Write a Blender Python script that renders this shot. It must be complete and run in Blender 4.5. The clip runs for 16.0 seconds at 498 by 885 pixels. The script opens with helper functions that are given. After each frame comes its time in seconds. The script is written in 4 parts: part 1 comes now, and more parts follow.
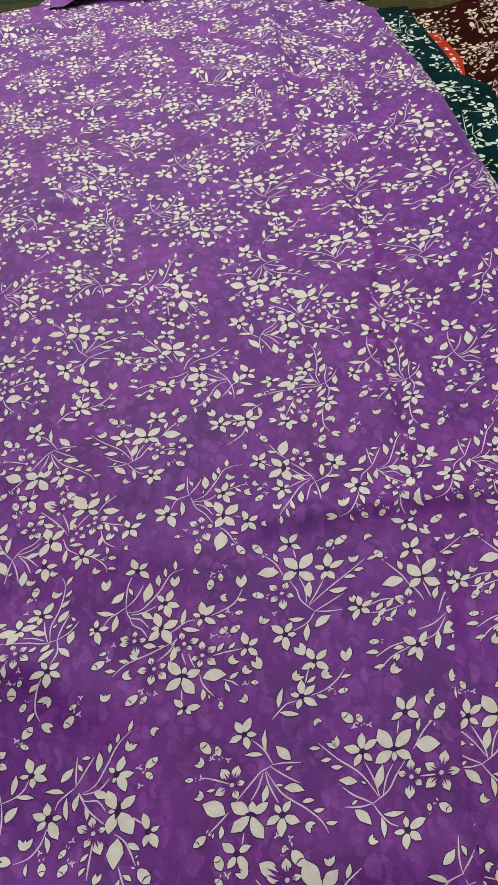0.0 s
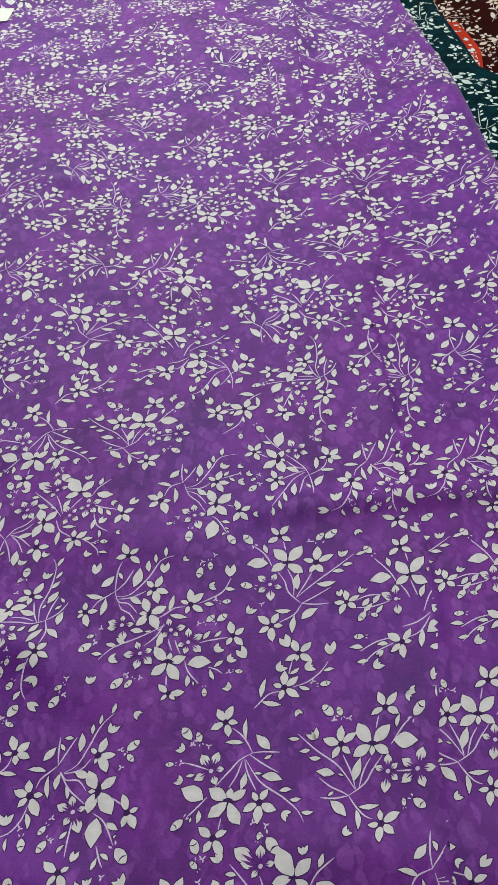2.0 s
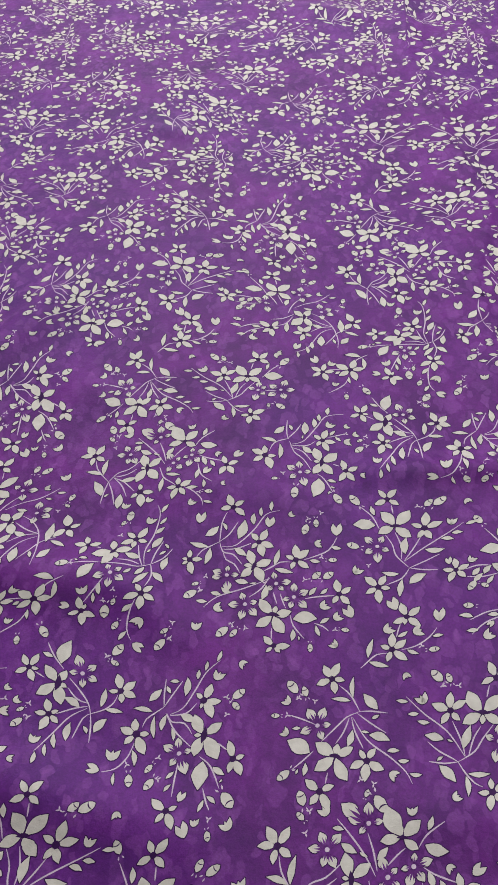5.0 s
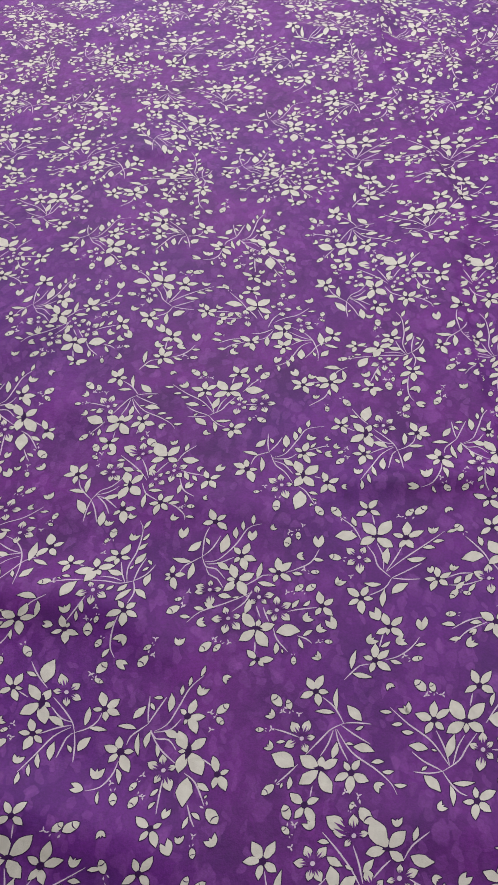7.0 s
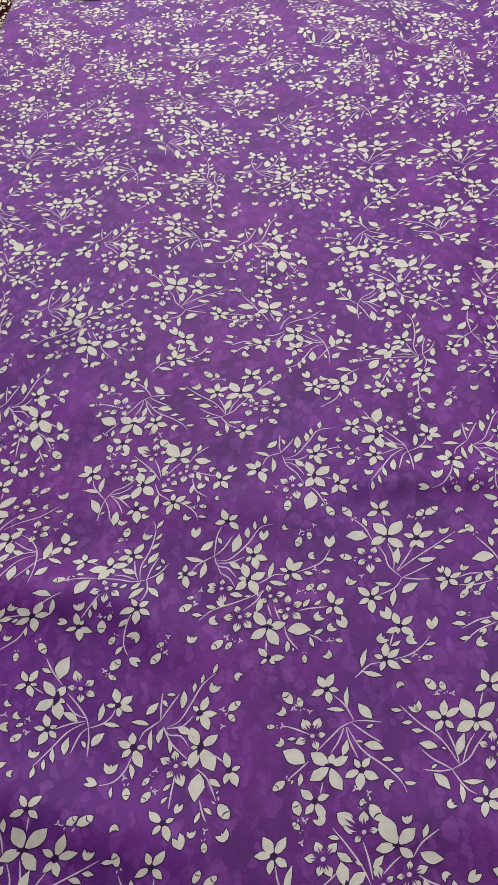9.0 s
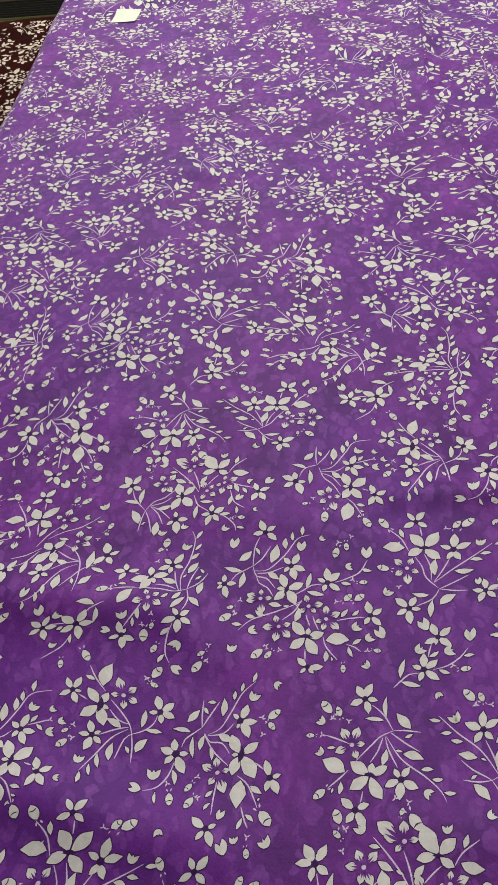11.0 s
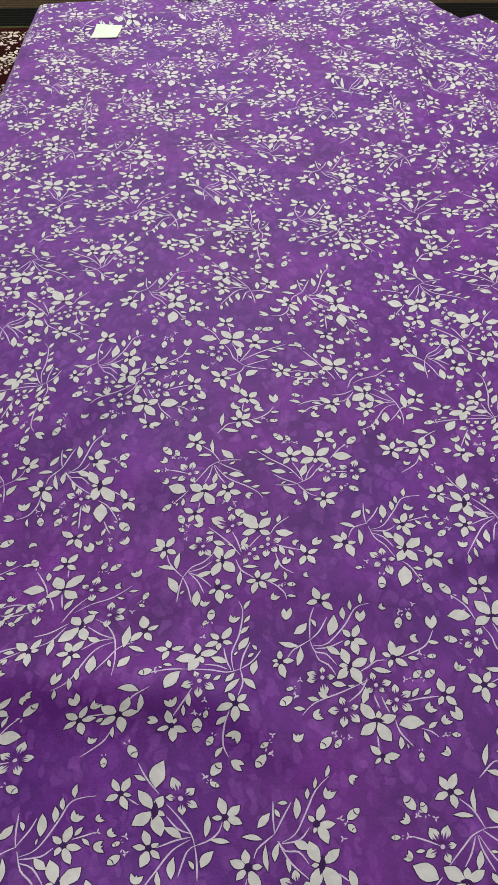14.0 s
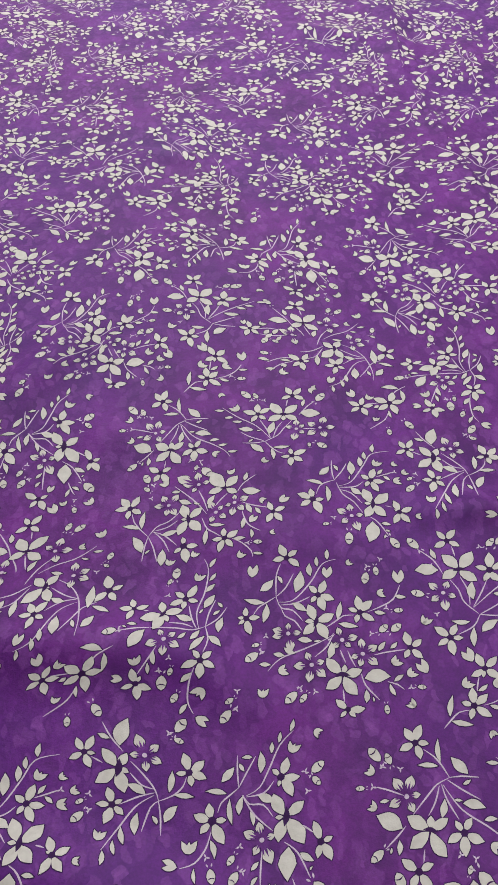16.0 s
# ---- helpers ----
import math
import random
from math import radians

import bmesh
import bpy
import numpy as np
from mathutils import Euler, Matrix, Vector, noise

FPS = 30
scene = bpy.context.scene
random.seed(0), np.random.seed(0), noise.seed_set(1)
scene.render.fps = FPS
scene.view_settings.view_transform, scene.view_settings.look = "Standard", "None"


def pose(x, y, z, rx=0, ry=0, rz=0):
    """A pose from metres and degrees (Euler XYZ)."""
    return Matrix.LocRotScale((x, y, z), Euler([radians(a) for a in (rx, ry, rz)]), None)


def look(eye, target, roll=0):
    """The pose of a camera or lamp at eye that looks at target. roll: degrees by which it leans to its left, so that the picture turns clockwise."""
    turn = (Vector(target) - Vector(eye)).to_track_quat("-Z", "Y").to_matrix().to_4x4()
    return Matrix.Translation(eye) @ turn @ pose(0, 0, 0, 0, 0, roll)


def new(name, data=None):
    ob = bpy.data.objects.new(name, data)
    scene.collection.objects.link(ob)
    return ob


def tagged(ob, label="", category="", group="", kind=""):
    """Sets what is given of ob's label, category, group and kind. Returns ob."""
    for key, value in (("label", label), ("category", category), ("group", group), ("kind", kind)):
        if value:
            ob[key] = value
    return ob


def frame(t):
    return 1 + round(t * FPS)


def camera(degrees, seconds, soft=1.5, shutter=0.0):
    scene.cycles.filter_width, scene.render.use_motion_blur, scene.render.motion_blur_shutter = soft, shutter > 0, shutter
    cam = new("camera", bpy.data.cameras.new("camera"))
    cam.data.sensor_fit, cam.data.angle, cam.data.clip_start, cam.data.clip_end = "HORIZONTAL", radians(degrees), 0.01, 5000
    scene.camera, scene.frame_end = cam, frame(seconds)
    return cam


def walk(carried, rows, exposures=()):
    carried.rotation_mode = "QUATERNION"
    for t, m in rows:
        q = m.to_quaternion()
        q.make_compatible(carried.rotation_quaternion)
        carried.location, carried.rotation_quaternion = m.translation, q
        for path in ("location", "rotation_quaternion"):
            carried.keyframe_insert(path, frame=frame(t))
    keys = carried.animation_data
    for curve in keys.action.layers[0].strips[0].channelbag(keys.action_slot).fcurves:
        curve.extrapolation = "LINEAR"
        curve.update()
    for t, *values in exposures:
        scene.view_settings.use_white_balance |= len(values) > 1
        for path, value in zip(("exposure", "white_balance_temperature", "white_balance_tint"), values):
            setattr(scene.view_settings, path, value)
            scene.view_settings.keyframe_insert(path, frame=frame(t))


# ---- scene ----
cam = camera(38.5, 16.0, soft=1.05)
PATH = [
    (0, (0.037, 0.047, 0.744), (0.032, 1.269, -0.839), -6.0),
    (0.5, (0.063, 0.051, 0.747), (0.099, 1.27, -0.838), -4.1),
    (1, (0.082, 0.053, 0.751), (0.138, 1.273, -0.832), -3.4),
    (1.5, (0.092, 0.052, 0.755), (0.126, 1.261, -0.837), -4.6),
    (2, (0.045, 0.054, 0.753), (0.032, 1.234, -0.862), -3.7),
    (2.5, (0.009, 0.053, 0.74), (-0.046, 1.214, -0.888), -3.4),
    (3, (-0.037, 0.051, 0.727), (-0.131, 1.173, -0.926), -2.7),
    (3.5, (-0.056, 0.042, 0.724), (-0.164, 1.174, -0.921), -2.9),
    (3.7, (-0.063, 0.041, 0.728), (-0.169, 1.167, -0.922), -2.8),
    (5.8, (-0.048, 0.035, 0.728), (-0.134, 1.191, -0.901), -3.0),
    (6, (-0.047, 0.033, 0.733), (-0.135, 1.201, -0.888), -3.1),
    (6.5, (-0.04, 0.038, 0.728), (-0.131, 1.193, -0.902), -3.6),
    (7, (-0.034, 0.038, 0.732), (-0.119, 1.202, -0.892), -3.9),
    (7.5, (-0.037, 0.037, 0.733), (-0.127, 1.204, -0.888), -3.8),
    (8, (-0.033, 0.036, 0.732), (-0.125, 1.206, -0.887), -4.1),
    (8.5, (-0.037, 0.036, 0.734), (-0.142, 1.191, -0.896), -4.5),
    (9, (-0.032, 0.03, 0.738), (-0.153, 1.201, -0.879), -5.3),
    (9.2, (-0.042, 0.028, 0.739), (-0.17, 1.194, -0.881), -4.8),
    (11.5, (-0.048, 0.022, 0.754), (-0.249, 1.217, -0.837), -8.3),
    (12, (-0.181, 0.043, 0.71), (-0.387, 1.184, -0.92), -5.2),
    (12.5, (-0.232, 0.058, 0.736), (-0.386, 1.317, -0.81), -2.7),
    (13, (-0.224, 0.092, 0.726), (-0.318, 1.303, -0.863), -1.6),
    (13.5, (-0.202, 0.098, 0.73), (-0.233, 1.321, -0.852), -0.8),
    (14, (-0.185, 0.103, 0.73), (-0.184, 1.332, -0.847), -0.7),
    (14.5, (-0.167, 0.104, 0.729), (-0.157, 1.327, -0.854), -1.1),
    (15, (-0.164, 0.104, 0.72), (-0.146, 1.296, -0.886), -0.6),
    (15.5, (-0.158, 0.102, 0.711), (-0.127, 1.268, -0.914), -0.3),
    (16, (-0.157, 0.098, 0.708), (-0.129, 1.263, -0.918), -0.5),
]
EXPOSURES = [(0.0, 0.0, 6850, 10), (0.8, 0.0, 6400, 10), (1.5, 0.0, 6150, 10), (2.5, 0.0, 6100, 10), (3.0, 0.0, 6400, 10), (3.5, 0.0, 6500, 10), (9.0, 0.0, 6650, 10),
             (12.5, 0.0, 6450, 9), (13.5, 0.0, 6250, 8), (14.6, 0.0, 6480, 10), (16.0, 0.0, 6520, 10)]
walk(cam, [(t, look(eye, target, roll)) for t, eye, target, roll in PATH],
     exposures=EXPOSURES)

# ---- world, room light ----
world = bpy.data.worlds.new("world")
scene.world = world
world.use_nodes = True
sky = world.node_tree.nodes.new("ShaderNodeTexSky")
sky.sky_type, sky.sun_disc = "NISHITA", False
sky.sun_elevation, sky.sun_rotation = radians(35), radians(20)
world.node_tree.links.new(sky.outputs[0], world.node_tree.nodes["Background"].inputs[0])
world.node_tree.nodes["Background"].inputs[1].default_value = 0.08


def area_lamp(name, m, sx, sy, power, colour):
    data = bpy.data.lights.new(name, "AREA")
    data.shape, data.size, data.size_y, data.energy, data.color = "RECTANGLE", sx, sy, power, colour
    ob = new(name, data)
    ob.matrix_world = m
    return ob


ROOM_H = 2.75
# the tubes' light, just under their housings
area_lamp("tube_light", pose(-0.5, 2.9, ROOM_H - 0.16, 0, 0, 0), 1.2, 0.12, 77, (0.97, 0.96, 0.98))
area_lamp("tube_light", pose(0.6, 0.9, ROOM_H - 0.16, 0, 0, 90), 1.2, 0.12, 26, (0.97, 0.96, 0.98))


# ---- materials ----
def node(nt, kind, **inputs):
    n = nt.nodes.new(kind)
    for k, v in inputs.items():
        n.inputs[k].default_value = v
    return n


def material(name, rough=0.8, sheen=0.0, spec=0.3):
    m = bpy.data.materials.new(name)
    m.use_nodes = True
    b = m.node_tree.nodes["Principled BSDF"]
    b.inputs["Roughness"].default_value = rough
    b.inputs["Sheen Weight"].default_value = sheen
    b.inputs["Sheen Roughness"].default_value = 0.4
    b.inputs["Specular IOR Level"].default_value = spec
    return m, m.node_tree, b


def ramp(nt, fac, stops):
    r = nt.nodes.new("ShaderNodeValToRGB")
    while len(r.color_ramp.elements) < len(stops):
        r.color_ramp.elements.new(0.5)
    for e, (pos, col) in zip(r.color_ramp.elements, stops):
        e.position, e.color = pos, (*col, 1)
    nt.links.new(fac, r.inputs[0])
    return r.outputs[0]


def weave(nt, b, strength=0.2, scale=900.0):
    """Fine crossing threads and soft crinkle as relief."""
    co = nt.nodes.new("ShaderNodeTexCoord")
    w1 = node(nt, "ShaderNodeTexNoise", Scale=scale, Detail=1.0)
    w2 = node(nt, "ShaderNodeTexNoise", Scale=38.0, Detail=4.0, Roughness=0.6)
    add = nt.nodes.new("ShaderNodeMath")
    add.operation = "MULTIPLY_ADD"
    add.inputs[1].default_value = 9.0
    for w in (w1, w2):
        nt.links.new(co.outputs["Object"], w.inputs["Vector"])
    nt.links.new(w2.outputs[0], add.inputs[0])
    nt.links.new(w1.outputs[0], add.inputs[2])
    bump = node(nt, "ShaderNodeBump", Strength=strength, Distance=0.0012)
    nt.links.new(add.outputs[0], bump.inputs["Height"])
    nt.links.new(bump.outputs[0], b.inputs["Normal"])
    return co


def maths(nt, op, a, b):
    n = nt.nodes.new("ShaderNodeMath")
    n.operation = op
    for k, v in enumerate((a, b)):
        if isinstance(v, float):
            n.inputs[k].default_value = v
        else:
            nt.links.new(v, n.inputs[k])
    return n.outputs[0]


def blend(nt, fac, a, b, how="MIX"):
    n = nt.nodes.new("ShaderNodeMix")
    n.data_type, n.blend_type = "RGBA", how
    for key, v in (("Factor", fac), ("A", a), ("B", b)):
        if isinstance(v, float):
            n.inputs[key].default_value = v
        elif isinstance(v, tuple):
            n.inputs[key].default_value = (*v, 1)
        else:
            nt.links.new(v, n.inputs[key])
    return n.outputs["Result"]


def dyed_cloth(name, deep, mid, light, cool=None, rough=0.62, sheen=0.25, spec=0.35):
    """Cotton dyed in clouds, with ghosts of pressed leaves, a slow drift towards the cool colour and a fine mottle of
    threads.
    """
    m, nt, b = material(name, rough, sheen, spec)
    co = weave(nt, b)
    at = co.outputs["Object"]
    warp = node(nt, "ShaderNodeTexNoise", Scale=55.0, Detail=2.0)
    nt.links.new(at, warp.inputs["Vector"])
    off = nt.nodes.new("ShaderNodeVectorMath")
    off.operation = "MULTIPLY_ADD"
    off.inputs[1].default_value = (0.022, 0.022, 0.0)
    nt.links.new(warp.outputs["Color"], off.inputs[0])
    nt.links.new(at, off.inputs[2])
    big = node(nt, "ShaderNodeTexNoise", Scale=13.0, Detail=4.0, Roughness=0.62)
    slow = node(nt, "ShaderNodeTexNoise", Scale=3.1, Detail=2.0)
    grain = node(nt, "ShaderNodeTexNoise", Scale=420.0, Detail=3.0)
    for n in (big, slow, grain):
        nt.links.new(at, n.inputs["Vector"])
    colour = ramp(nt, big.outputs[0], [(0.34, deep), (0.64, mid)])
    if cool:
        drift = ramp(nt, slow.outputs[0], [(0.42, (0, 0, 0)), (0.60, (0.7, 0.7, 0.7))])
        colour = blend(nt, drift, colour, blend(nt, 0.5, colour, cool))
    for scale, turn, lo, strength in ((66.0, 0.9, 0.52, 0.32), (105.0, -0.7, 0.50, 0.32), (50.0, 2.2, 0.60, 0.24)):
        mp = nt.nodes.new("ShaderNodeMapping")
        mp.inputs["Rotation"].default_value = (0, 0, turn)
        mp.inputs["Scale"].default_value = (1.0, 0.68, 1.0)
        nt.links.new(off.outputs[0], mp.inputs["Vector"])
        vor = node(nt, "ShaderNodeTexVoronoi", Scale=scale)
        vor.voronoi_dimensions = "2D"
        nt.links.new(mp.outputs[0], vor.inputs["Vector"])
        shape = ramp(nt, vor.outputs["Distance"], [(0.34, (1, 1, 1)), (0.44, (0, 0, 0))])
        pick = nt.nodes.new("ShaderNodeSeparateColor")
        nt.links.new(vor.outputs["Color"], pick.inputs[0])
        pale = ramp(nt, pick.outputs[0], [(lo, (0, 0, 0)), (0.95, (1, 1, 1))])
        dark = ramp(nt, pick.outputs[1], [(lo + 0.05, (0, 0, 0)), (0.95, (1, 1, 1))])
        colour = blend(nt, maths(nt, "MULTIPLY", maths(nt, "MULTIPLY", shape, pale), strength), colour, light)
        colour = blend(nt, maths(nt, "MULTIPLY", maths(nt, "MULTIPLY", shape, dark), strength), colour, deep)
    colour = blend(nt, 0.5, colour, ramp(nt, grain.outputs[0], [(0.35, (0.62, 0.62, 0.62)), (0.65, (1.0, 1.0, 1.0))]), "MULTIPLY")
    nt.links.new(colour, b.inputs["Base Color"])
    return m


def print_ink(name, a, c, rough=0.7):
    m, nt, b = material(name, rough, 0.1, 0.25)
    co = weave(nt, b)
    n = node(nt, "ShaderNodeTexNoise", Scale=120.0, Detail=3.0)
    nt.links.new(co.outputs["Object"], n.inputs["Vector"])
    nt.links.new(ramp(nt, n.outputs[0], [(0.3, a), (0.7, c)]), b.inputs["Base Color"])
    return m


PURPLE = dyed_cloth("purple_cotton", (0.093, 0.0078, 0.168), (0.196, 0.0175, 0.296), (0.35, 0.098, 0.50), (0.100, 0.016, 0.26))
INK = print_ink("grey_white_print", (0.63, 0.61, 0.56), (0.74, 0.72, 0.67))
STEM_INK = print_ink("lilac_print", (0.62, 0.50, 0.66), (0.74, 0.62, 0.76))
DARK_INK = print_ink("dark_purple_print", (0.036, 0.005, 0.070), (0.052, 0.008, 0.098))
MAROON = dyed_cloth("maroon_cotton", (0.016, 0.0016, 0.0010), (0.032, 0.0030, 0.0018), (0.034, 0.005, 0.004), None, 0.9, 0.0, 0.05)
TEAL = dyed_cloth("teal_cotton", (0.001, 0.009, 0.010), (0.0015, 0.024, 0.030), (0.003, 0.05, 0.06), None, 0.9, 0.0, 0.05)
ORANGE = dyed_cloth("orange_cotton", (0.36, 0.022, 0.006), (0.46, 0.035, 0.009), (0.52, 0.05, 0.015), None, 0.85, 0.0, 0.08)
CREAM_INK = print_ink("cream_print", (0.55, 0.47, 0.36), (0.66, 0.58, 0.46))
MINT_INK = print_ink("mint_print", (0.50, 0.62, 0.52), (0.62, 0.72, 0.62))


def plain(name, a, c, rough, scale, bump=0.2, spec=0.3):
    m, nt, b = material(name, rough, 0.0, spec)
    co = nt.nodes.new("ShaderNodeTexCoord")
    n = node(nt, "ShaderNodeTexNoise", Scale=scale, Detail=4.0)
    nt.links.new(co.outputs["Object"], n.inputs["Vector"])
    nt.links.new(ramp(nt, n.outputs[0], [(0.3, a), (0.7, c)]), b.inputs["Base Color"])
    bm_ = node(nt, "ShaderNodeBump", Strength=bump, Distance=0.002)
    nt.links.new(n.outputs[0], bm_.inputs["Height"])
    nt.links.new(bm_.outputs[0], b.inputs["Normal"])
    return m


WALL = plain("painted_wall", (0.60, 0.58, 0.53), (0.68, 0.66, 0.61), 0.8, 6.0)
CEILING = plain("painted_ceiling", (0.74, 0.73, 0.70), (0.80, 0.79, 0.76), 0.85, 5.0)
FLOOR = plain("cement_floor", (0.20, 0.19, 0.17), (0.28, 0.26, 0.24), 0.6, 9.0)
PAPER = plain("pale_yellow_paper", (0.74, 0.80, 0.62), (0.80, 0.85, 0.68), 0.6, 30.0, 0.05)
HOUSING = plain("white_enamel", (0.78, 0.78, 0.76), (0.82, 0.82, 0.80), 0.35, 20.0, 0.02)
RIBS = [plain("mat_" + n, a, c, 0.9, 160.0, 0.2, 0.04) for n, a, c in (
    ("olive", (0.042, 0.041, 0.015), (0.069, 0.065, 0.027)),
    ("dark_green", (0.018, 0.033, 0.018), (0.033, 0.054, 0.030)),
    ("brown", (0.045, 0.032, 0.017), (0.069, 0.048, 0.026)),
    ("black", (0.006, 0.006, 0.005), (0.012, 0.012, 0.009)),
    ("fawn", (0.16, 0.13, 0.128), (0.22, 0.18, 0.12)))]


def glow(name, colour, power):
    m = bpy.data.materials.new(name)
    m.use_nodes = True
    b = m.node_tree.nodes["Principled BSDF"]
    b.inputs["Emission Color"].default_value = (*colour, 1)
    b.inputs["Emission Strength"].default_value = power
    return m


TUBE = glow("lit_tube", (0.95, 0.97, 1.0), 3.0)


# ---- builders ----
def mesh_object(name, verts, faces, mats, slots=None, parent=None, smooth=True):
    me = bpy.data.meshes.new(name)
    me.from_pydata(verts, [], faces)
    for m in mats:
        me.materials.append(m)
    if slots is not None:
        me.polygons.foreach_set("material_index", slots)
    me.polygons.foreach_set("use_smooth", [smooth] * len(faces))
    me.update()
    ob = new(name, me)
    ob.parent = parent
    return ob


def box_mesh(name, lo, hi, mat, parent=None, bevel=0.0):
    bm = bmesh.new()
    bmesh.ops.create_cube(bm, size=1)
    for v in bm.verts:
        v.co = Vector([lo[i] + (v.co[i] + 0.5) * (hi[i] - lo[i]) for i in range(3)])
    if bevel:
        bmesh.ops.bevel(bm, geom=bm.edges[:], offset=bevel, segments=2, affect="EDGES")
    me = bpy.data.meshes.new(name)
    bm.to_mesh(me)
    bm.free()
    me.materials.append(mat)
    ob = new(name, me)
    ob.parent = parent
    return ob


# ---- the room ----
FLOOR_Z = -0.03
tagged(box_mesh("floor", (-2.6, -2.2, FLOOR_Z - 0.1), (2.6, 4.2, FLOOR_Z), FLOOR), "grey cement floor under the striped mats", "floor", kind="structure")
tagged(box_mesh("ceiling", (-2.6, -2.2, ROOM_H), (2.6, 4.2, ROOM_H + 0.1), CEILING), "plain white painted ceiling", "ceiling", kind="structure")
for nm, lo, hi in (("wall_north", (-2.6, 4.2, FLOOR_Z), (2.6, 4.32, ROOM_H)), ("wall_south", (-2.6, -2.32, FLOOR_Z), (2.6, -2.2, ROOM_H)),
                   ("wall_west", (-2.72, -2.32, FLOOR_Z), (-2.6, 4.32, ROOM_H)), ("wall_east", (2.6, -2.32, FLOOR_Z), (2.72, 4.32, ROOM_H))):
    tagged(box_mesh(nm, lo, hi, WALL), "plain off-white painted wall", "wall", kind="structure")


def tube_lamp(m):
    lamp = tagged(new("tube_lamp"), "white fluorescent tube lamp fixed to the ceiling", "lamp", group="ceiling tubes")
    box_mesh("housing", (-0.62, -0.035, -0.06), (0.62, 0.035, 0.0), HOUSING, lamp, 0.006)
    n, vs, fs = 12, [], []
    for x in (-0.59, 0.59):
        vs += [(x, 0.013 * math.cos(2 * math.pi * i / n), -0.085 + 0.013 * math.sin(2 * math.pi * i / n)) for i in range(n)]
    fs = [(i, (i + 1) % n, n + (i + 1) % n, n + i) for i in range(n)] + [tuple(range(n)), tuple(range(2 * n - 1, n - 1, -1))]
    mesh_object("tube", vs, fs, [TUBE], parent=lamp)
    for x in (-0.6, 0.57):
        box_mesh("tube_holder", (x, -0.018, -0.105), (x + 0.03, 0.018, -0.055), HOUSING, lamp, 0.004)
    lamp.matrix_world = m
    return lamp


tube_lamp(pose(-0.5, 2.9, ROOM_H))
tube_lamp(pose(0.6, 0.9, ROOM_H, 0, 0, 90))


# ---- striped mats on the floor ----
def striped_mat(name, label, x0, y0, x1, y1, z, along, pitch, seed):
    """A woven mat of rounded ribs in bands of colour; along: the axis the ribs run along."""
    rng = random.Random(seed)
    length, across = ((x1 - x0), (y1 - y0)) if along == "x" else ((y1 - y0), (x1 - x0))
    n = int(across / pitch)
    verts, faces, slots = [], [], []
    band, left = 0, 0
    steps = 24
    for i in range(n):
        if left == 0:
            band = rng.choices(range(5), (5, 4, 3, 3, 0.35))[0]
            left = 1 if band == 4 else rng.choice((1, 2, 3, 4))
        left -= 1
        base = len(verts)
        for s in range(steps + 1):
            for k, (dx, dz) in enumerate(((0.02, -0.004), (0.25, 0.0018), (0.5, 0.0026), (0.75, 0.0018), (0.98, -0.004))):
                a, c = s / steps * length, (i + dx) * pitch
                wob = 0.0015 * math.sin(7.0 * a + i)
                px, py = (x0 + a, y0 + c + wob) if along == "x" else (x0 + c + wob, y0 + a)
                verts.append((px, py, z + dz))
        for s in range(steps):
            for k in range(4):
                q0 = base + s * 5 + k
                f = (q0, q0 + 5, q0 + 6, q0 + 1)
                faces.append(f if along == "y" else f[::-1])
                slots.append(band)
    ob = mesh_object(name, verts, faces, RIBS, slots)
    return tagged(ob, label, "mat")


striped_mat("striped_mat", "dark olive and brown striped ribbed floor mat", -2.0, -1.2, 0.58, 3.6, -0.02, "x", 0.015, 3)
striped_mat("striped_mat", "dark striped ribbed floor mat with fawn bands", 0.585, -1.2, 2.2, 3.6, -0.022, "y", 0.022, 8)


# ---- how the purple sheet lies ----
FOLDS = [  # start, end, width, height of each soft fold
    (-0.46, 0.365, -0.22, 0.350, 0.036, 0.019),
    (-0.24, 0.350, -0.13, 0.290, 0.030, 0.009),
    (-0.52, 0.600, -0.34, 0.830, 0.036, 0.018),
    (-0.36, 0.640, -0.24, 0.600, 0.035, 0.006),
    (0.05, 0.500, 0.36, 0.515, 0.019, 0.013),
    (-0.16, 0.480, -0.02, 0.460, 0.030, 0.007),
    (-0.30, 1.220, -0.19, 1.190, 0.022, 0.010),
    (0.18, 1.500, 0.205, 1.980, 0.034, 0.012),
    (-0.05, 1.660, 0.10, 1.620, 0.035, 0.014),
    (-0.36, 1.550, -0.20, 1.530, 0.030, 0.012),
    (-0.66, 1.930, -0.30, 1.990, 0.030, 0.014),
    (-0.15, 0.910, 0.04, 0.890, 0.035, 0.008),
    (-0.42, 0.170, -0.14, 0.110, 0.035, 0.018),
    (0.05, 0.140, 0.25, 0.120, 0.030, 0.008),
    (0.02, 1.450, 0.14, 1.400, 0.030, 0.010),
]


def sheet_edges(y):
    """The left and right border of the purple sheet at y."""
    y = np.asarray(y, float)
    left = -0.737 + 0.006 * np.sin(5 * y) + np.maximum(0.0, y - 0.9) * 0.033
    right = 0.532 - 0.016 * (y - 0.9) - 0.07 * np.maximum(0.0, y - 1.1) ** 1.2 + 0.004 * np.sin(9 * y)
    return left, right


FAR_X = (-0.75, -0.70, -0.63, -0.50, -0.40, -0.33, -0.085, -0.03, 0.05, 0.20, 0.30, 0.34, 0.39, 0.43, 0.52)
FAR_Y = (2.06, 2.09, 2.105, 2.125, 2.140, 2.29, 2.30, 2.30, 2.30, 2.30, 2.05, 1.985, 2.005, 1.93, 1.90)


def sheet_far(x):
    return np.interp(x, FAR_X, FAR_Y)


SHEET_NEAR = -0.35


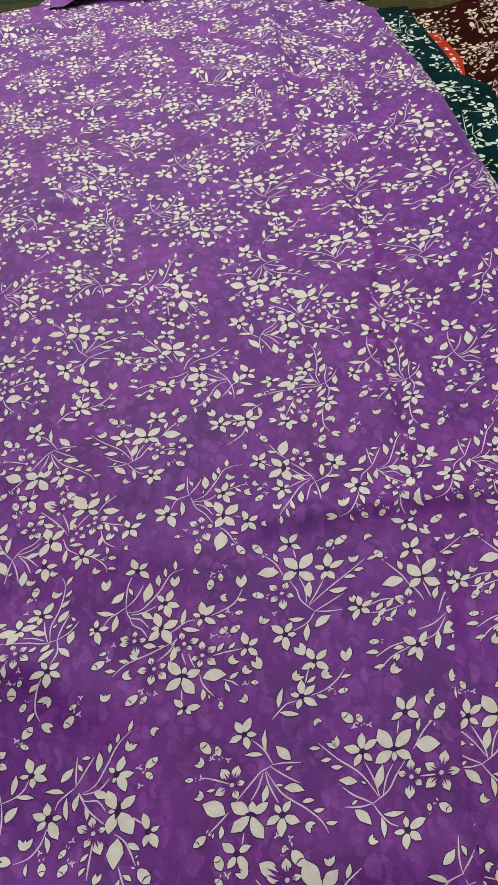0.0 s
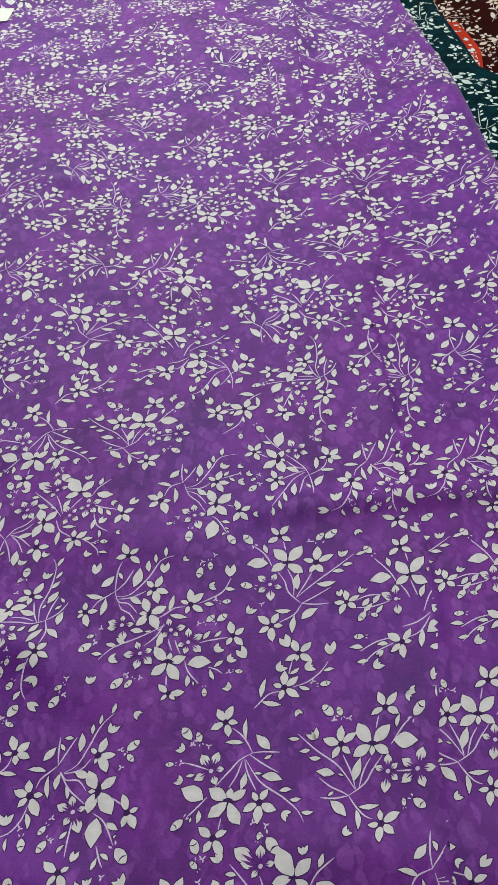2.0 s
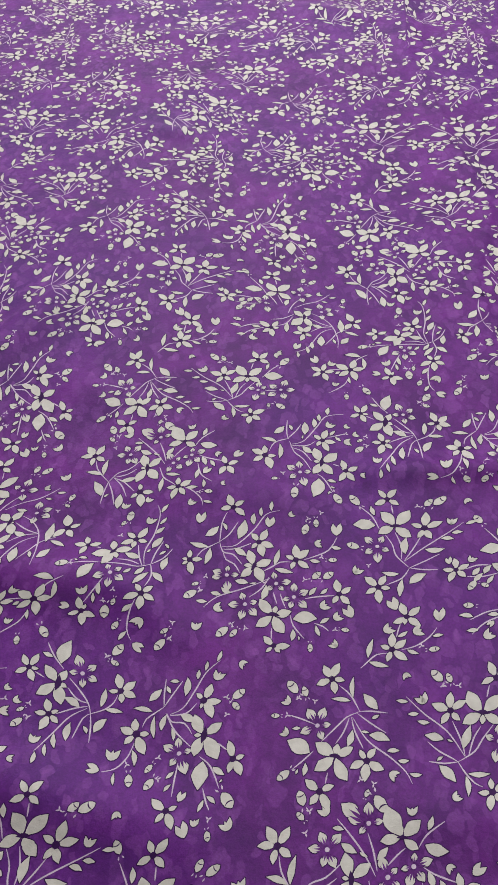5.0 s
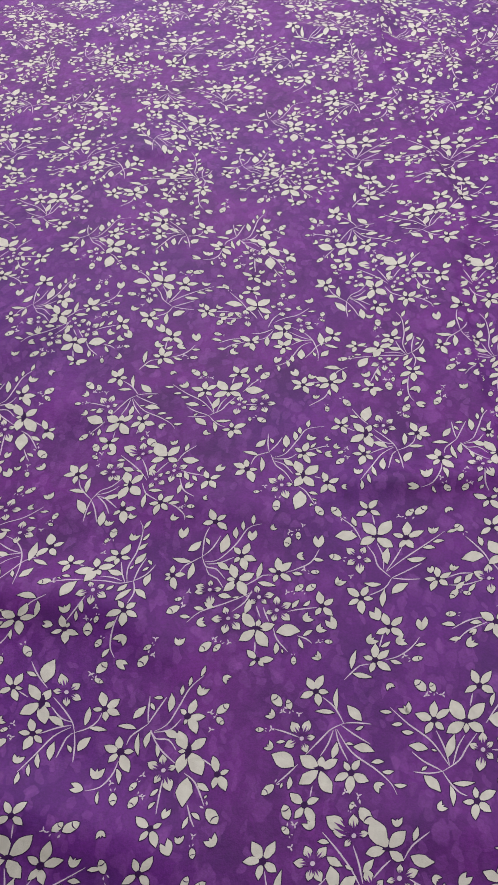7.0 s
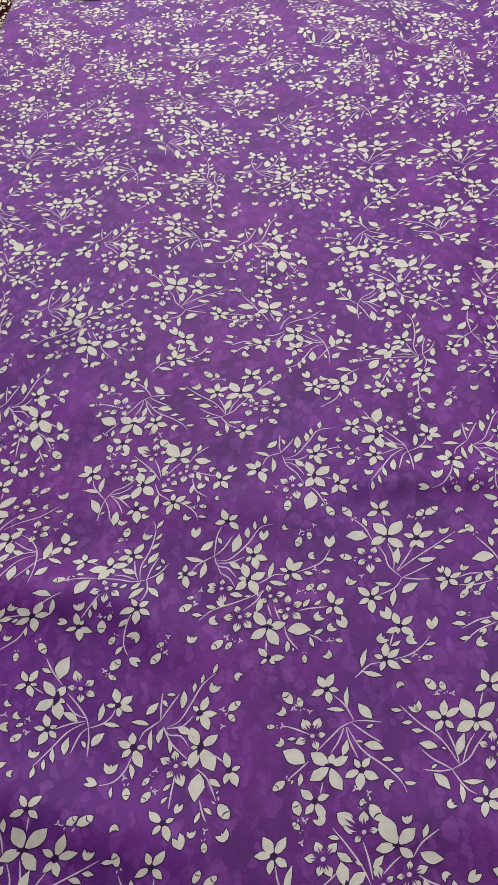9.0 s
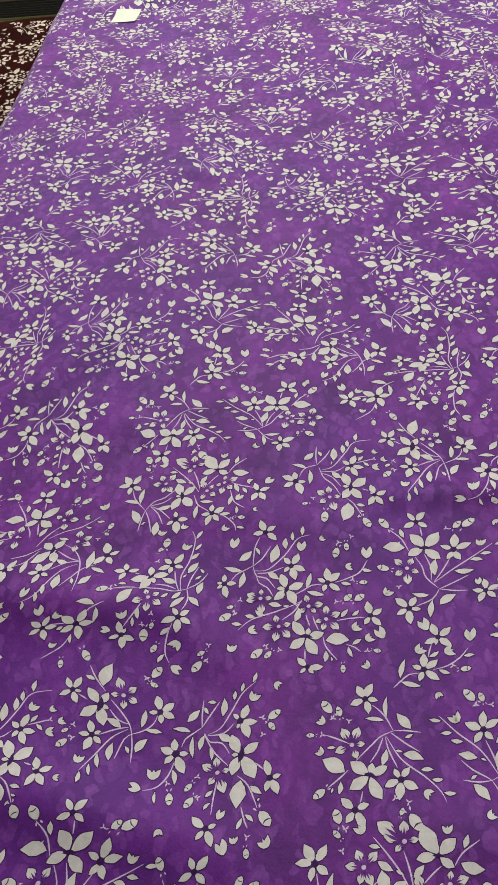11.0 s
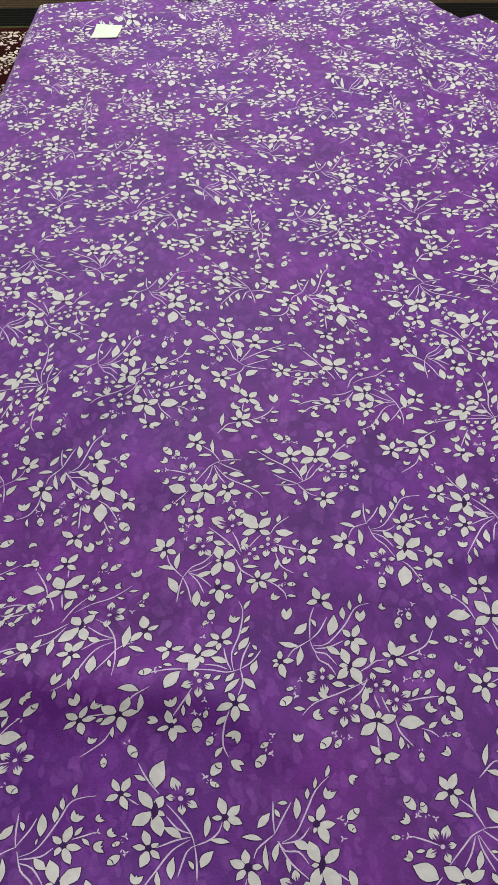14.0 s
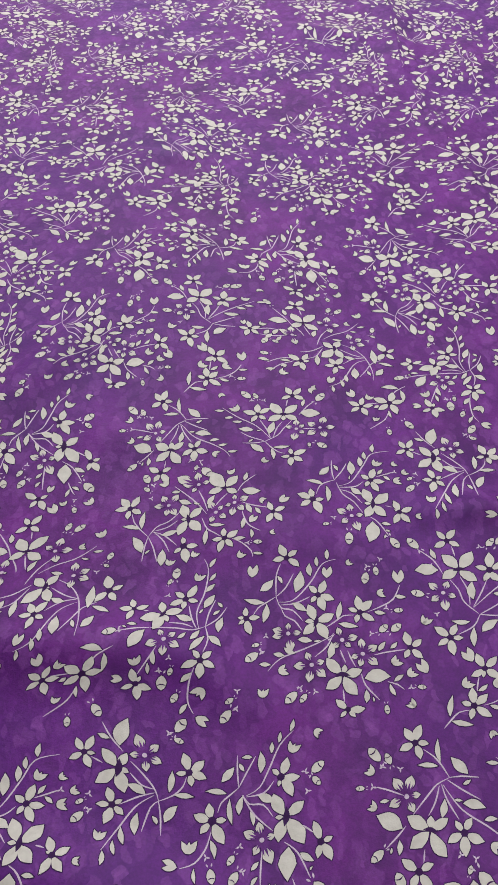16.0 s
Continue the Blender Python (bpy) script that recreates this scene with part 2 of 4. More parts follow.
def sheet_z(x, y):
    x, y = np.asarray(x, float), np.asarray(y, float)
    z = 0.0022 * np.sin(9 * x + 2.1 * np.sin(3.1 * y)) * np.cos(7.3 * y + 1.4) + 0.0012 * np.sin(23 * x + 11 * y) * np.sin(17 * y - 6 * x)
    for ax, ay, bx, by, w, h in FOLDS:
        dx, dy = bx - ax, by - ay
        ll = dx * dx + dy * dy
        u = ((x - ax) * dx + (y - ay) * dy) / ll
        uc = np.clip(u, 0, 1)
        d = np.hypot(x - ax - uc * dx, y - ay - uc * dy)
        z = z + h * np.exp(-(d / w) ** 2) * (0.55 + 0.45 * np.sin(np.pi * uc))
    d = x - pleat(y)
    z = z + 0.0035 * np.exp(-(d / 0.05) ** 2) * np.where(d < 0, 1.0, np.exp(-np.maximum(d, 0) / 0.006))
    return z


def edge_drop(d):
    """How far the cloth sinks to the mat, d metres inside its border."""
    d = np.clip(np.asarray(d, float) / 0.03, 0, 1)
    return -0.013 * (1 - d) ** 2


def border_distance(x, y):
    x, y = np.asarray(x, float), np.asarray(y, float)
    left, right = sheet_edges(y)
    return np.minimum(np.minimum(x - left, right - x), sheet_far(x) - y)


# a long pleat: beyond it the print starts again, a hand's width further on
PLEAT_Y = (-0.4, 0.19, 0.36, 0.85, 1.0, 1.2, 1.5, 1.85, 2.3)
PLEAT_X = (0.17, 0.202, 0.238, 0.232, 0.275, 0.235, 0.180, 0.195, 0.20)


def pleat(y):
    return np.interp(y, PLEAT_Y, PLEAT_X)


def purple_z(x, y):
    return sheet_z(x, y) + edge_drop(border_distance(x, y))


def purple_sheet():
    nx, ny = 280, 500
    us, vs = np.linspace(0, 1, nx), np.linspace(0, 1, ny)
    xs, ys = np.zeros((ny, nx)), np.zeros((ny, nx))
    for j, v in enumerate(vs):
        y0 = SHEET_NEAR + v * (2.13 - SHEET_NEAR)
        l, r = sheet_edges(y0)
        xs[j] = l + us * (r - l)
        blend = max(0.0, (v - 0.7) / 0.3)
        far = sheet_far(xs[j])
        ys[j] = y0 + (far - 2.13) * blend
    zs = purple_z(xs, ys)
    verts = list(zip(xs.ravel().tolist(), ys.ravel().tolist(), zs.ravel().tolist()))
    faces = [(j * nx + i, j * nx + i + 1, (j + 1) * nx + i + 1, (j + 1) * nx + i) for j in range(ny - 1) for i in range(nx - 1)]
    ob = mesh_object("fabric_sheet", verts, faces, [PURPLE])
    return tagged(ob, "purple cotton fabric sheet with grey-white floral print, laid out creased", "fabric")


# ---- the floral print ----
def piece(name):
    """Notes which faces of the kit a drawn shape takes up."""
    def wrap(draw):
        def noted(self, *a, **k):
            start = len(self.faces)
            draw(self, *a, **k)
            self.items.append((name, start, len(self.faces)))
        return noted
    return wrap


class Kit:
    """Draws one bouquet flat: shapes in millimetres round its own middle."""

    def __init__(self, seed):
        self.rng = random.Random(seed)
        self.xy, self.up, self.faces, self.slots, self.items = [], [], [], [], []
        self.middle = (0.0, 0.0)

    def at(self, x, y):
        self.middle = (x, y)

    def strip(self, line, half, slot, up):
        base = len(self.xy)
        n = len(line)
        for i, (x, y) in enumerate(line):
            x0, y0 = line[max(0, i - 1)]
            x1, y1 = line[min(n - 1, i + 1)]
            d = math.hypot(x1 - x0, y1 - y0) or 1.0
            nx, ny = -(y1 - y0) / d * half[i], (x1 - x0) / d * half[i]
            self.xy += [(x + nx, y + ny), (x, y), (x - nx, y - ny)]
            self.up += [up] * 3
        for i in range(n - 1):
            a = base + 3 * i
            self.faces += [(a + 1, a + 4, a + 3, a), (a + 2, a + 5, a + 4, a + 1)]
            self.slots += [slot, slot]

    def blade(self, x0, y0, x1, y1, width, slot=0, up=0.42, lean=0.0, peak=0.5, point=1.1, outline=0.78, foot=1.0):
        """A pointed petal or leaf from (x0, y0) to its tip; peak: where it is widest."""
        dx, dy = x1 - x0, y1 - y0
        length = math.hypot(dx, dy) or 1.0
        n = 8
        line, half = [], []
        k = math.log(0.5) / math.log(peak)
        for i in range(n + 1):
            t = i / n
            b = lean * math.sin(math.pi * t)
            line.append((x0 + dx * t - dy * b, y0 + dy * t + dx * b))
            ragged = self.rng.uniform(0.93, 1.06) if 0 < i < n else 1.0
            half.append(max(0.02, 0.5 * width * length * ragged * math.sin(math.pi * t ** k) ** (point * (foot if t < peak else 1.0))))
        self.strip(line, half, slot, up)
        if outline:
            ux, uy = dx / length * outline * 0.7, dy / length * outline * 0.7
            big = [(x + ux * (2 * i / n - 1) , y + uy * (2 * i / n - 1)) for i, (x, y) in enumerate(line)]
            self.strip(big, [h + outline for h in half], 2, 0.22)

    def disc(self, x, y, r, slot, up):
        n, base = 9, len(self.xy)
        self.xy += [(x, y)] + [(x + r * math.cos(6.2832 * i / n), y + r * math.sin(6.2832 * i / n)) for i in range(n)]
        self.up += [up] * (n + 1)
        for i in range(n):
            self.faces.append((base, base + 1 + i, base + 1 + (i + 1) % n))
            self.slots.append(slot)

    def petals(self, cx, cy, tips, inner=0.10, plump=0.49, peak=0.5):
        """Petals from round the middle to the given tips; short ones are plumper."""
        reach = max(math.hypot(x - cx, y - cy) for x, y in tips)
        for x, y in tips:
            r = math.hypot(x - cx, y - cy) or 1.0
            a = inner * reach / r
            width = plump * (1.15 - 0.15 * r / reach) * self.rng.uniform(0.93, 1.07)
            self.blade(cx + (x - cx) * a, cy + (y - cy) * a, x, y, width, lean=self.rng.uniform(-0.06, 0.06), peak=peak, point=1.05, foot=0.72)
        return reach

    @piece("printed_flower")
    def bloom(self, cx, cy, *flat):
        size = self.petals(cx, cy, list(zip(flat[::2], flat[1::2])))
        self.disc(cx, cy, 0.17 * size, 2, 0.6)

    def flower(self, cx, cy, tx, ty):
        size, angle = math.hypot(tx - cx, ty - cy), math.atan2(ty - cy, tx - cx)
        flat = []
        for deg, length in ((0, 1.02), (72, 0.88), (144, 0.94), (216, 1.0), (288, 0.86)):
            a = angle + radians(deg + self.rng.uniform(-5, 5))
            flat += [cx + math.cos(a) * size * length, cy + math.sin(a) * size * length]
        self.bloom(cx, cy, *flat)

    @piece("printed_blossom")
    def butterfly(self, x0, y0, x1, y1, *flat):
        """A large blossom round a dark slit; flat: its petals' tips."""
        cx, cy = (x0 + x1) / 2, (y0 + y1) / 2
        self.petals(cx, cy, list(zip(flat[::2], flat[1::2])), 0.06, 0.52, 0.54)
        self.blade(x0, y0, x1, y1, 0.34, 2, 0.6, 0.06, outline=0)

    @piece("printed_eyelet_flower")
    def eyelet(self, cx, cy, *flat):
        tips = list(zip(flat[::2], flat[1::2]))
        if len(tips) == 1:
            size, angle = math.hypot(tips[0][0] - cx, tips[0][1] - cy), math.atan2(tips[0][1] - cy, tips[0][0] - cx)
            tips = [(cx + math.cos(angle + radians(d)) * size * r, cy + math.sin(angle + radians(d)) * size * r) for d, r in ((0, 1.06), (72, 0.92), (144, 1.0), (216, 0.94), (288, 0.9))]
        for x, y in tips:
            size, a = math.hypot(x - cx, y - cy), math.atan2(y - cy, x - cx)
            self.blade(cx + (x - cx) * 0.3, cy + (y - cy) * 0.3, x, y, 0.66, peak=0.5)
            for off, reach in ((-0.44, 0.64), (0.0, 0.72), (0.44, 0.64)):
                b = a + off
                self.blade(cx + math.cos(b) * 0.18 * size, cy + math.sin(b) * 0.18 * size, cx + math.cos(a + off * 0.55) * reach * size,
                           cy + math.sin(a + off * 0.55) * reach * size, 0.2, 3, 0.6, peak=0.35, outline=0)
        self.disc(cx, cy, 2.1, 1, 0.75)

    @piece("printed_leaf")
    def leaf(self, x0, y0, x1, y1, width=0.36):
        self.blade(x0, y0, x1, y1, width, lean=self.rng.uniform(-0.09, 0.09), peak=0.47)

    @piece("printed_bud")
    def bud(self, x0, y0, x1, y1):
        """A plump bud with a ringed pale cap at its far end and two ticks behind it."""
        dx, dy = x1 - x0, y1 - y0
        self.blade(x0, y0, x1, y1, 0.56, peak=0.5, point=0.6)
        mx, my, w = x0 + dx * 0.70, y0 + dy * 0.70, 0.25
        self.blade(mx - dy * w, my + dx * w, mx + dy * w, my - dx * w, 0.15, 2, 0.6, -0.2, point=0.6, outline=0)
        for side in (-1, 1):
            self.blade(x0 - dx * 0.12 + side * dy * 0.10, y0 - dy * 0.12 - side * dx * 0.10, x0 - dx * 0.36 + side * dy * 0.2, y0 - dy * 0.36 - side * dx * 0.2,
                       0.4, 1, 0.42, outline=0)

    @piece("printed_sepal")
    def sepal(self, x, y):
        """Three small pale ticks, like the foot of a fallen bud."""
        turn = self.rng.uniform(0, 6.28)
        for deg in (0, 130, 230):
            a = turn + radians(deg)
            self.blade(x, y, x + math.cos(a) * 3.6, y + math.sin(a) * 3.6, 0.42, 1, 0.42, peak=0.4, outline=0)

    @piece("printed_tulip")
    def tulip(self, x0, y0, x1, y1):
        """A small crown-shaped bud: a rounded foot and three points, the middle one short."""
        size, angle = math.hypot(x1 - x0, y1 - y0), math.atan2(y1 - y0, x1 - x0)
        for deg, length, w in ((-30, 1.0, 0.44), (0, 0.78, 0.40), (32, 0.94, 0.44)):
            a = angle + radians(deg)
            self.blade(x0, y0, x0 + math.cos(a) * size * length, y0 + math.sin(a) * size * length, w, peak=0.45, foot=0.6)

    @piece("printed_twin_leaf")
    def heart(self, x0, y0, x1, y1):
        size, angle = math.hypot(x1 - x0, y1 - y0), math.atan2(y1 - y0, x1 - x0)
        for deg, length in ((-13, 1.0), (15, 0.92)):
            a = angle + radians(deg)
            self.blade(x0, y0, x0 + math.cos(a) * size * length, y0 + math.sin(a) * size * length, 0.40, peak=0.55, lean=0.05 if deg > 0 else -0.05, foot=0.55)

    @piece("printed_stem")
    def stem(self, *flat):
        pts = [Vector((flat[i], flat[i + 1])) for i in range(0, len(flat), 2)]
        line = []
        for i in range(len(pts) - 1):
            p0, p1, p2, p3 = pts[max(0, i - 1)], pts[i], pts[i + 1], pts[min(len(pts) - 1, i + 2)]
            steps = max(2, int((p2 - p1).length / 3.5))
            for s in range(steps):
                t = s / steps
                c = 0.5 * (2 * p1 + (p2 - p0) * t + (2 * p0 - 5 * p1 + 4 * p2 - p3) * t * t + (3 * p1 - p0 - 3 * p2 + p3) * t ** 3)
                line.append((c.x, c.y))
        line.append((pts[-1].x, pts[-1].y))
        n = len(line)
        self.strip(line, [0.24 + 0.50 * math.sin(math.pi * i / (n - 1)) for i in range(n)], 1, 0.35)

    def arrays(self):
        return np.array(self.xy) * 0.001 + np.array(self.middle), np.array(self.up) * 0.001, self.faces, np.array([f if len(f) == 4 else (*f, f[2]) for f in self.faces]), self.slots, self.items, self.middle


def bouquet_a(k):
    k.at(0.036, 0.193)
    k.bloom(-13, 52, -22, 66, -7, 69, -1, 51, -9, 37, -27, 45)
    k.stem(-6, 46, 2, 40, 8, 33, 15, 21)
    k.leaf(8, 34, 7, 56, width=0.2)
    k.leaf(6, 31, -12, 32, width=0.25)
    k.leaf(31, 24, 17, 39, width=0.45)
    k.stem(15, 21, 25, 22, 40, 21)
    k.stem(15, 21, 4, 15, -3, 7, -17, -10)
    k.stem(6, 14, 2, 0, -4, -11)
    k.stem(8, 15, 12, 2, 21, -14)
    k.stem(13, 19, 26, 10, 40, 2)
    k.stem(9, 15, 24, -6, 46, -21, 60, -33, 66, -43)
    k.leaf(7, -13, 10, 3, width=0.38)
    k.leaf(25, -1, 44, -5, width=0.42)
    k.leaf(26, 15, 33, 19, width=0.4)
    k.leaf(18, 2, 25, 1, width=0.35)
    k.leaf(42, -15, 53, -14, width=0.4)
    k.leaf(52, -23, 62, -22, width=0.4)
    k.leaf(63, -34, 74, -34, width=0.35)
    k.tulip(46, -34, 54, -39)
    k.eyelet(-22, 5, -33, 21, -17, 23, -10, 7, -16, -8, -37, -3)
    k.stem(-24, 6, -38, 11, -49, 14)
    k.leaf(-37, 2, -45, 1, width=0.4)
    k.leaf(-26, -21, -48, -10, width=0.6)
    k.stem(-23, -19, -30, -27, -40, -37)
    k.bud(-42, -38, -52, -47)
    k.leaf(-29, -42, -29, -30, width=0.4)
    k.leaf(-36, -41, -35, -36, width=0.4)
    k.butterfly(-9, -22, 3, -24, -22, -11, 12, -13, -20, -37, 10, -44, -2, -11)
    k.bloom(25, -25, 18, -15, 32, -13, 41, -32, 25, -44, 11, -33)
    k.bloom(-13, -55, -27, -45, -1, -49, -3, -71, -20, -67)
    k.stem(-8, -38, -9, -48)
    k.bud(-44, 36, -54, 48)
    k.bud(-35, 33, -39, 43)
    k.tulip(-50, 25, -57, 31)
    k.bud(-58, 13, -66, 13)
    k.tulip(-48, -5, -55, 0)
    k.sepal(-42, 31)
    k.sepal(-27, 29)
    k.sepal(-51, 14)


def bouquet_b(k):
    k.at(0.154, 0.198)
    k.bloom(-22, 21, -22, 39, -8, 31, -13, 12, -30, 8, -39, 27)
    k.butterfly(0, 20, 13, 19, -7, 40, 23, 36, -11, 9, 22, 10, 6, 9)
    k.bloom(18, 52, 11, 67, 29, 65, 31, 45, 5, 46)
    k.stem(12, 45, 10, 34)
    k.stem(-20, 11, -12, -6, -8, -20)
    k.stem(-62, 33, -45, 17, -24, 1, -8, -21)
    k.stem(16, 9, 7, -4, 0, -16, -14, -26)
    k.stem(5, 7, -1, -4, -5, -20)
    k.leaf(-10, -14, -4, 8, width=0.35)
    k.stem(-41, -9, -31, -17, -19, -23, -14, -26)
    k.stem(-39, -27, -26, -28, -14, -26)
    k.stem(-14, -26, -7, -36, 1, -44, 8, -47)
    k.leaf(-27, -6, -44, -3, width=0.45)
    k.leaf(-40, 9, -51, 10, width=0.4)
    k.leaf(-50, 17, -60, 16, width=0.4)
    k.leaf(-60, 28, -71, 29, width=0.35)
    k.tulip(-45, 27, -51, 37)
    k.leaf(-24, -6, -19, -8, width=0.35)
    k.leaf(-32, -26, -27, -22, width=0.45)
    k.leaf(-30, -30, -15, -44, width=0.42)
    k.leaf(-5, -36, 14, -35, width=0.25)
    k.leaf(-7, -38, -4, -56, width=0.26)
    k.bloom(16, -51, 14, -39, 32, -42, 28, -60, 15, -67, 4, -52)
    k.eyelet(21, -6, 21, 10, 30, 1, 30, -14, 18, -25, 9, -1)
    k.bud(-30, 49, -40, 60)
    k.bud(-22, 48, -26, 57)
    k.sepal(-29, 45)
    k.sepal(-15, 45)
    k.tulip(-17, -59, -10, -54)
    k.leaf(26, 22, 49, 20, width=0.63)
    k.stem(24, 18, 35, 34, 43, 41)
    k.leaf(29, 33, 32, 45, width=0.32)
    k.bud(45, 42, 55, 55)
    k.eyelet(48, -5, 53, 13)
    k.stem(29, -6, 44, -6)
    k.stem(54, -5, 63, -4)
    k.bud(44, -31, 55, -39)
    k.bud(36, -37, 35, -30)


def bouquet_c(k):
    k.at(-0.109, 0.175)
    k.bloom(-43, 8, -47, 23, -31, 9, -31, -11, -52, -3, -59, 13)
    k.stem(-39, 15, -37, 23, -31, 29, -23, 36)
    k.leaf(-33, 31, -51, 33, width=0.27)
    k.leaf(-26, 5, -30, 27, width=0.2)
    k.stem(-23, 36, -25, 49, -26, 64)
    k.leaf(-38, 41, -28, 54, width=0.45)
    k.leaf(-24, 57, -19, 50, width=0.4)
    k.stem(-23, 36, -17, 49, -10, 63)
    k.leaf(-13, 62, -22, 62, width=0.4)
    k.leaf(-5, 48, -6, 67, width=0.36)
    k.stem(23, 85, 11, 72, 3, 53, -5, 36, -16, 29)
    k.leaf(4, 65, 4, 75, width=0.4)
    k.leaf(10, 74, 11, 84, width=0.35)
    k.leaf(20, 84, 23, 95, width=0.35)
    k.tulip(21, 65, 26, 75)
    k.bloom(13, 44, 18, 61, 30, 44, 24, 27, 11, 36, 5, 51)
    k.stem(7, 41, -1, 31, -16, 28)
    k.leaf(-6, 29, 9, 23, width=0.45)
    k.stem(-19, 30, -13, 22, -1, 21, 8, 11)
    k.stem(-20, 30, -8, 13, 9, -1)
    k.leaf(-8, 4, -12, 16, width=0.3)
    k.leaf(-21, 13, -19, 29, width=0.35)
    k.butterfly(19, 19, 18, 2, 7, 30, 34, 23, 36, -12, 14, -10, 10, 10)
    k.bloom(50, -11, 43, 6, 60, -7, 60, -26, 48, -24)
    k.stem(34, 3, 43, -3)
    k.eyelet(-0, -8, -16, -1, -6, -20, 10, -27, 11, -4, -4, 7)
    k.stem(1, -15, 1, -33, 2, -48)
    k.leaf(-7, -32, -1, -25, width=0.4)
    k.leaf(-6, -44, -1, -37, width=0.4)
    k.leaf(23, -14, 24, -41, width=0.55)
    k.stem(19, -10, 31, -19, 43, -39)
    k.leaf(33, -19, 45, -26, width=0.4)
    k.bud(46, -42, 58, -55)
    k.leaf(42, -33, 44, -30, width=0.5)
    k.stem(28, -39, 34, -52, 38, -58)
    k.leaf(33, -46, 42, -52, width=0.35)
    k.leaf(28, -60, 31, -49, width=0.35)
    k.tulip(28, -73, 27, -65)
    k.bud(40, -76, 43, -85)
    k.tulip(59, -74, 52, -65)
    k.sepal(39, -66)
    k.bloom(0, -61, -15, -51, 9, -56, 9, -77, -7, -72)
    k.heart(9, -52, 12, -42)
    k.heart(22, -83, 14, -70)
    k.stem(-43, -1, -46, -15, -54, -27, -66, -32)
    k.leaf(-43, -8, -38, -23, width=0.3)
    k.leaf(-52, -43, -54, -31, width=0.25)
    k.heart(-68, -31, -81, -29)
    k.tulip(-60, -20, -60, -7)
    k.bud(-41, -31, -38, -43)
    k.sepal(-45, -22)
    k.bud(-18, -33, -24, -44)
    k.bud(-22, -20, -27, -28)
    k.sepal(-18, -13)
    k.sepal(-14, -33)
    k.bud(40, 47, 51, 56)
    k.bud(41, 43, 48, 36)
    k.sepal(34, 48)
    k.sepal(37, 31)
    k.tulip(42, 84, 49, 79)


def bouquet_d(k):
    k.at(0.089, 0.406)
    k.bloom(-19, 53, -28, 65, -9, 67, -7, 46, -32, 45)
    k.stem(-15, 46, -13, 34)
    k.butterfly(-17, 17, -5, 19, -26, 36, 4, 39, -28, 8, 5, 4, -7, 9)
    k.leaf(-31, 18, -54, 17, width=0.58)
    k.stem(-27, 14, -35, 30, -49, 42)
    k.bud(-48, 43, -58, 55)
    k.leaf(-32, 31, -36, 43, width=0.4)
    k.bloom(18, 15, 20, 36, 36, 22, 25, 1, 11, 3, 5, 21)
    k.eyelet(-29, -8, -42, 3, -23, 5, -17, -13, -28, -28, -41, -17)
    k.bud(-47, -10, -60, -7)
    k.sepal(-38, 23)
    k.stem(2, -33, -10, -19, -14, -5, -21, 7)
    k.stem(-5, -23, -5, -7, -11, 10)
    k.stem(-2, -25, 7, -10, 14, 4)
    k.leaf(-1, -17, 0, 4, width=0.38)
    k.stem(-2, -26, 17, -10, 41, 7, 56, 18)
    k.leaf(18, -12, 37, -13, width=0.35)
    k.leaf(34, 0, 46, -2, width=0.4)
    k.leaf(44, 6, 55, 6, width=0.4)
    k.leaf(58, 16, 70, 18, width=0.35)
    k.tulip(44, 17, 46, 27)
    k.stem(32, -19, 17, -27, 3, -34)
    k.stem(30, -38, 17, -37, 3, -34)
    k.leaf(3, -53, 19, -42, width=0.5)
    k.stem(3, -34, -4, -46, -19, -54)
    k.leaf(-7, -41, -24, -39, width=0.3)
    k.leaf(-6, -68, -4, -47, width=0.28)
    k.bloom(-27, -57, -41, -45, -20, -43, -15, -58, -25, -76, -39, -65)
    k.bud(28, 45, 41, 55)
    k.bud(19, 44, 27, 53)
    k.sepal(12, 44)
    k.tulip(61, 50, 63, 42)
    k.tulip(-51, -42, -45, -33)
    k.sepal(-37, -31)


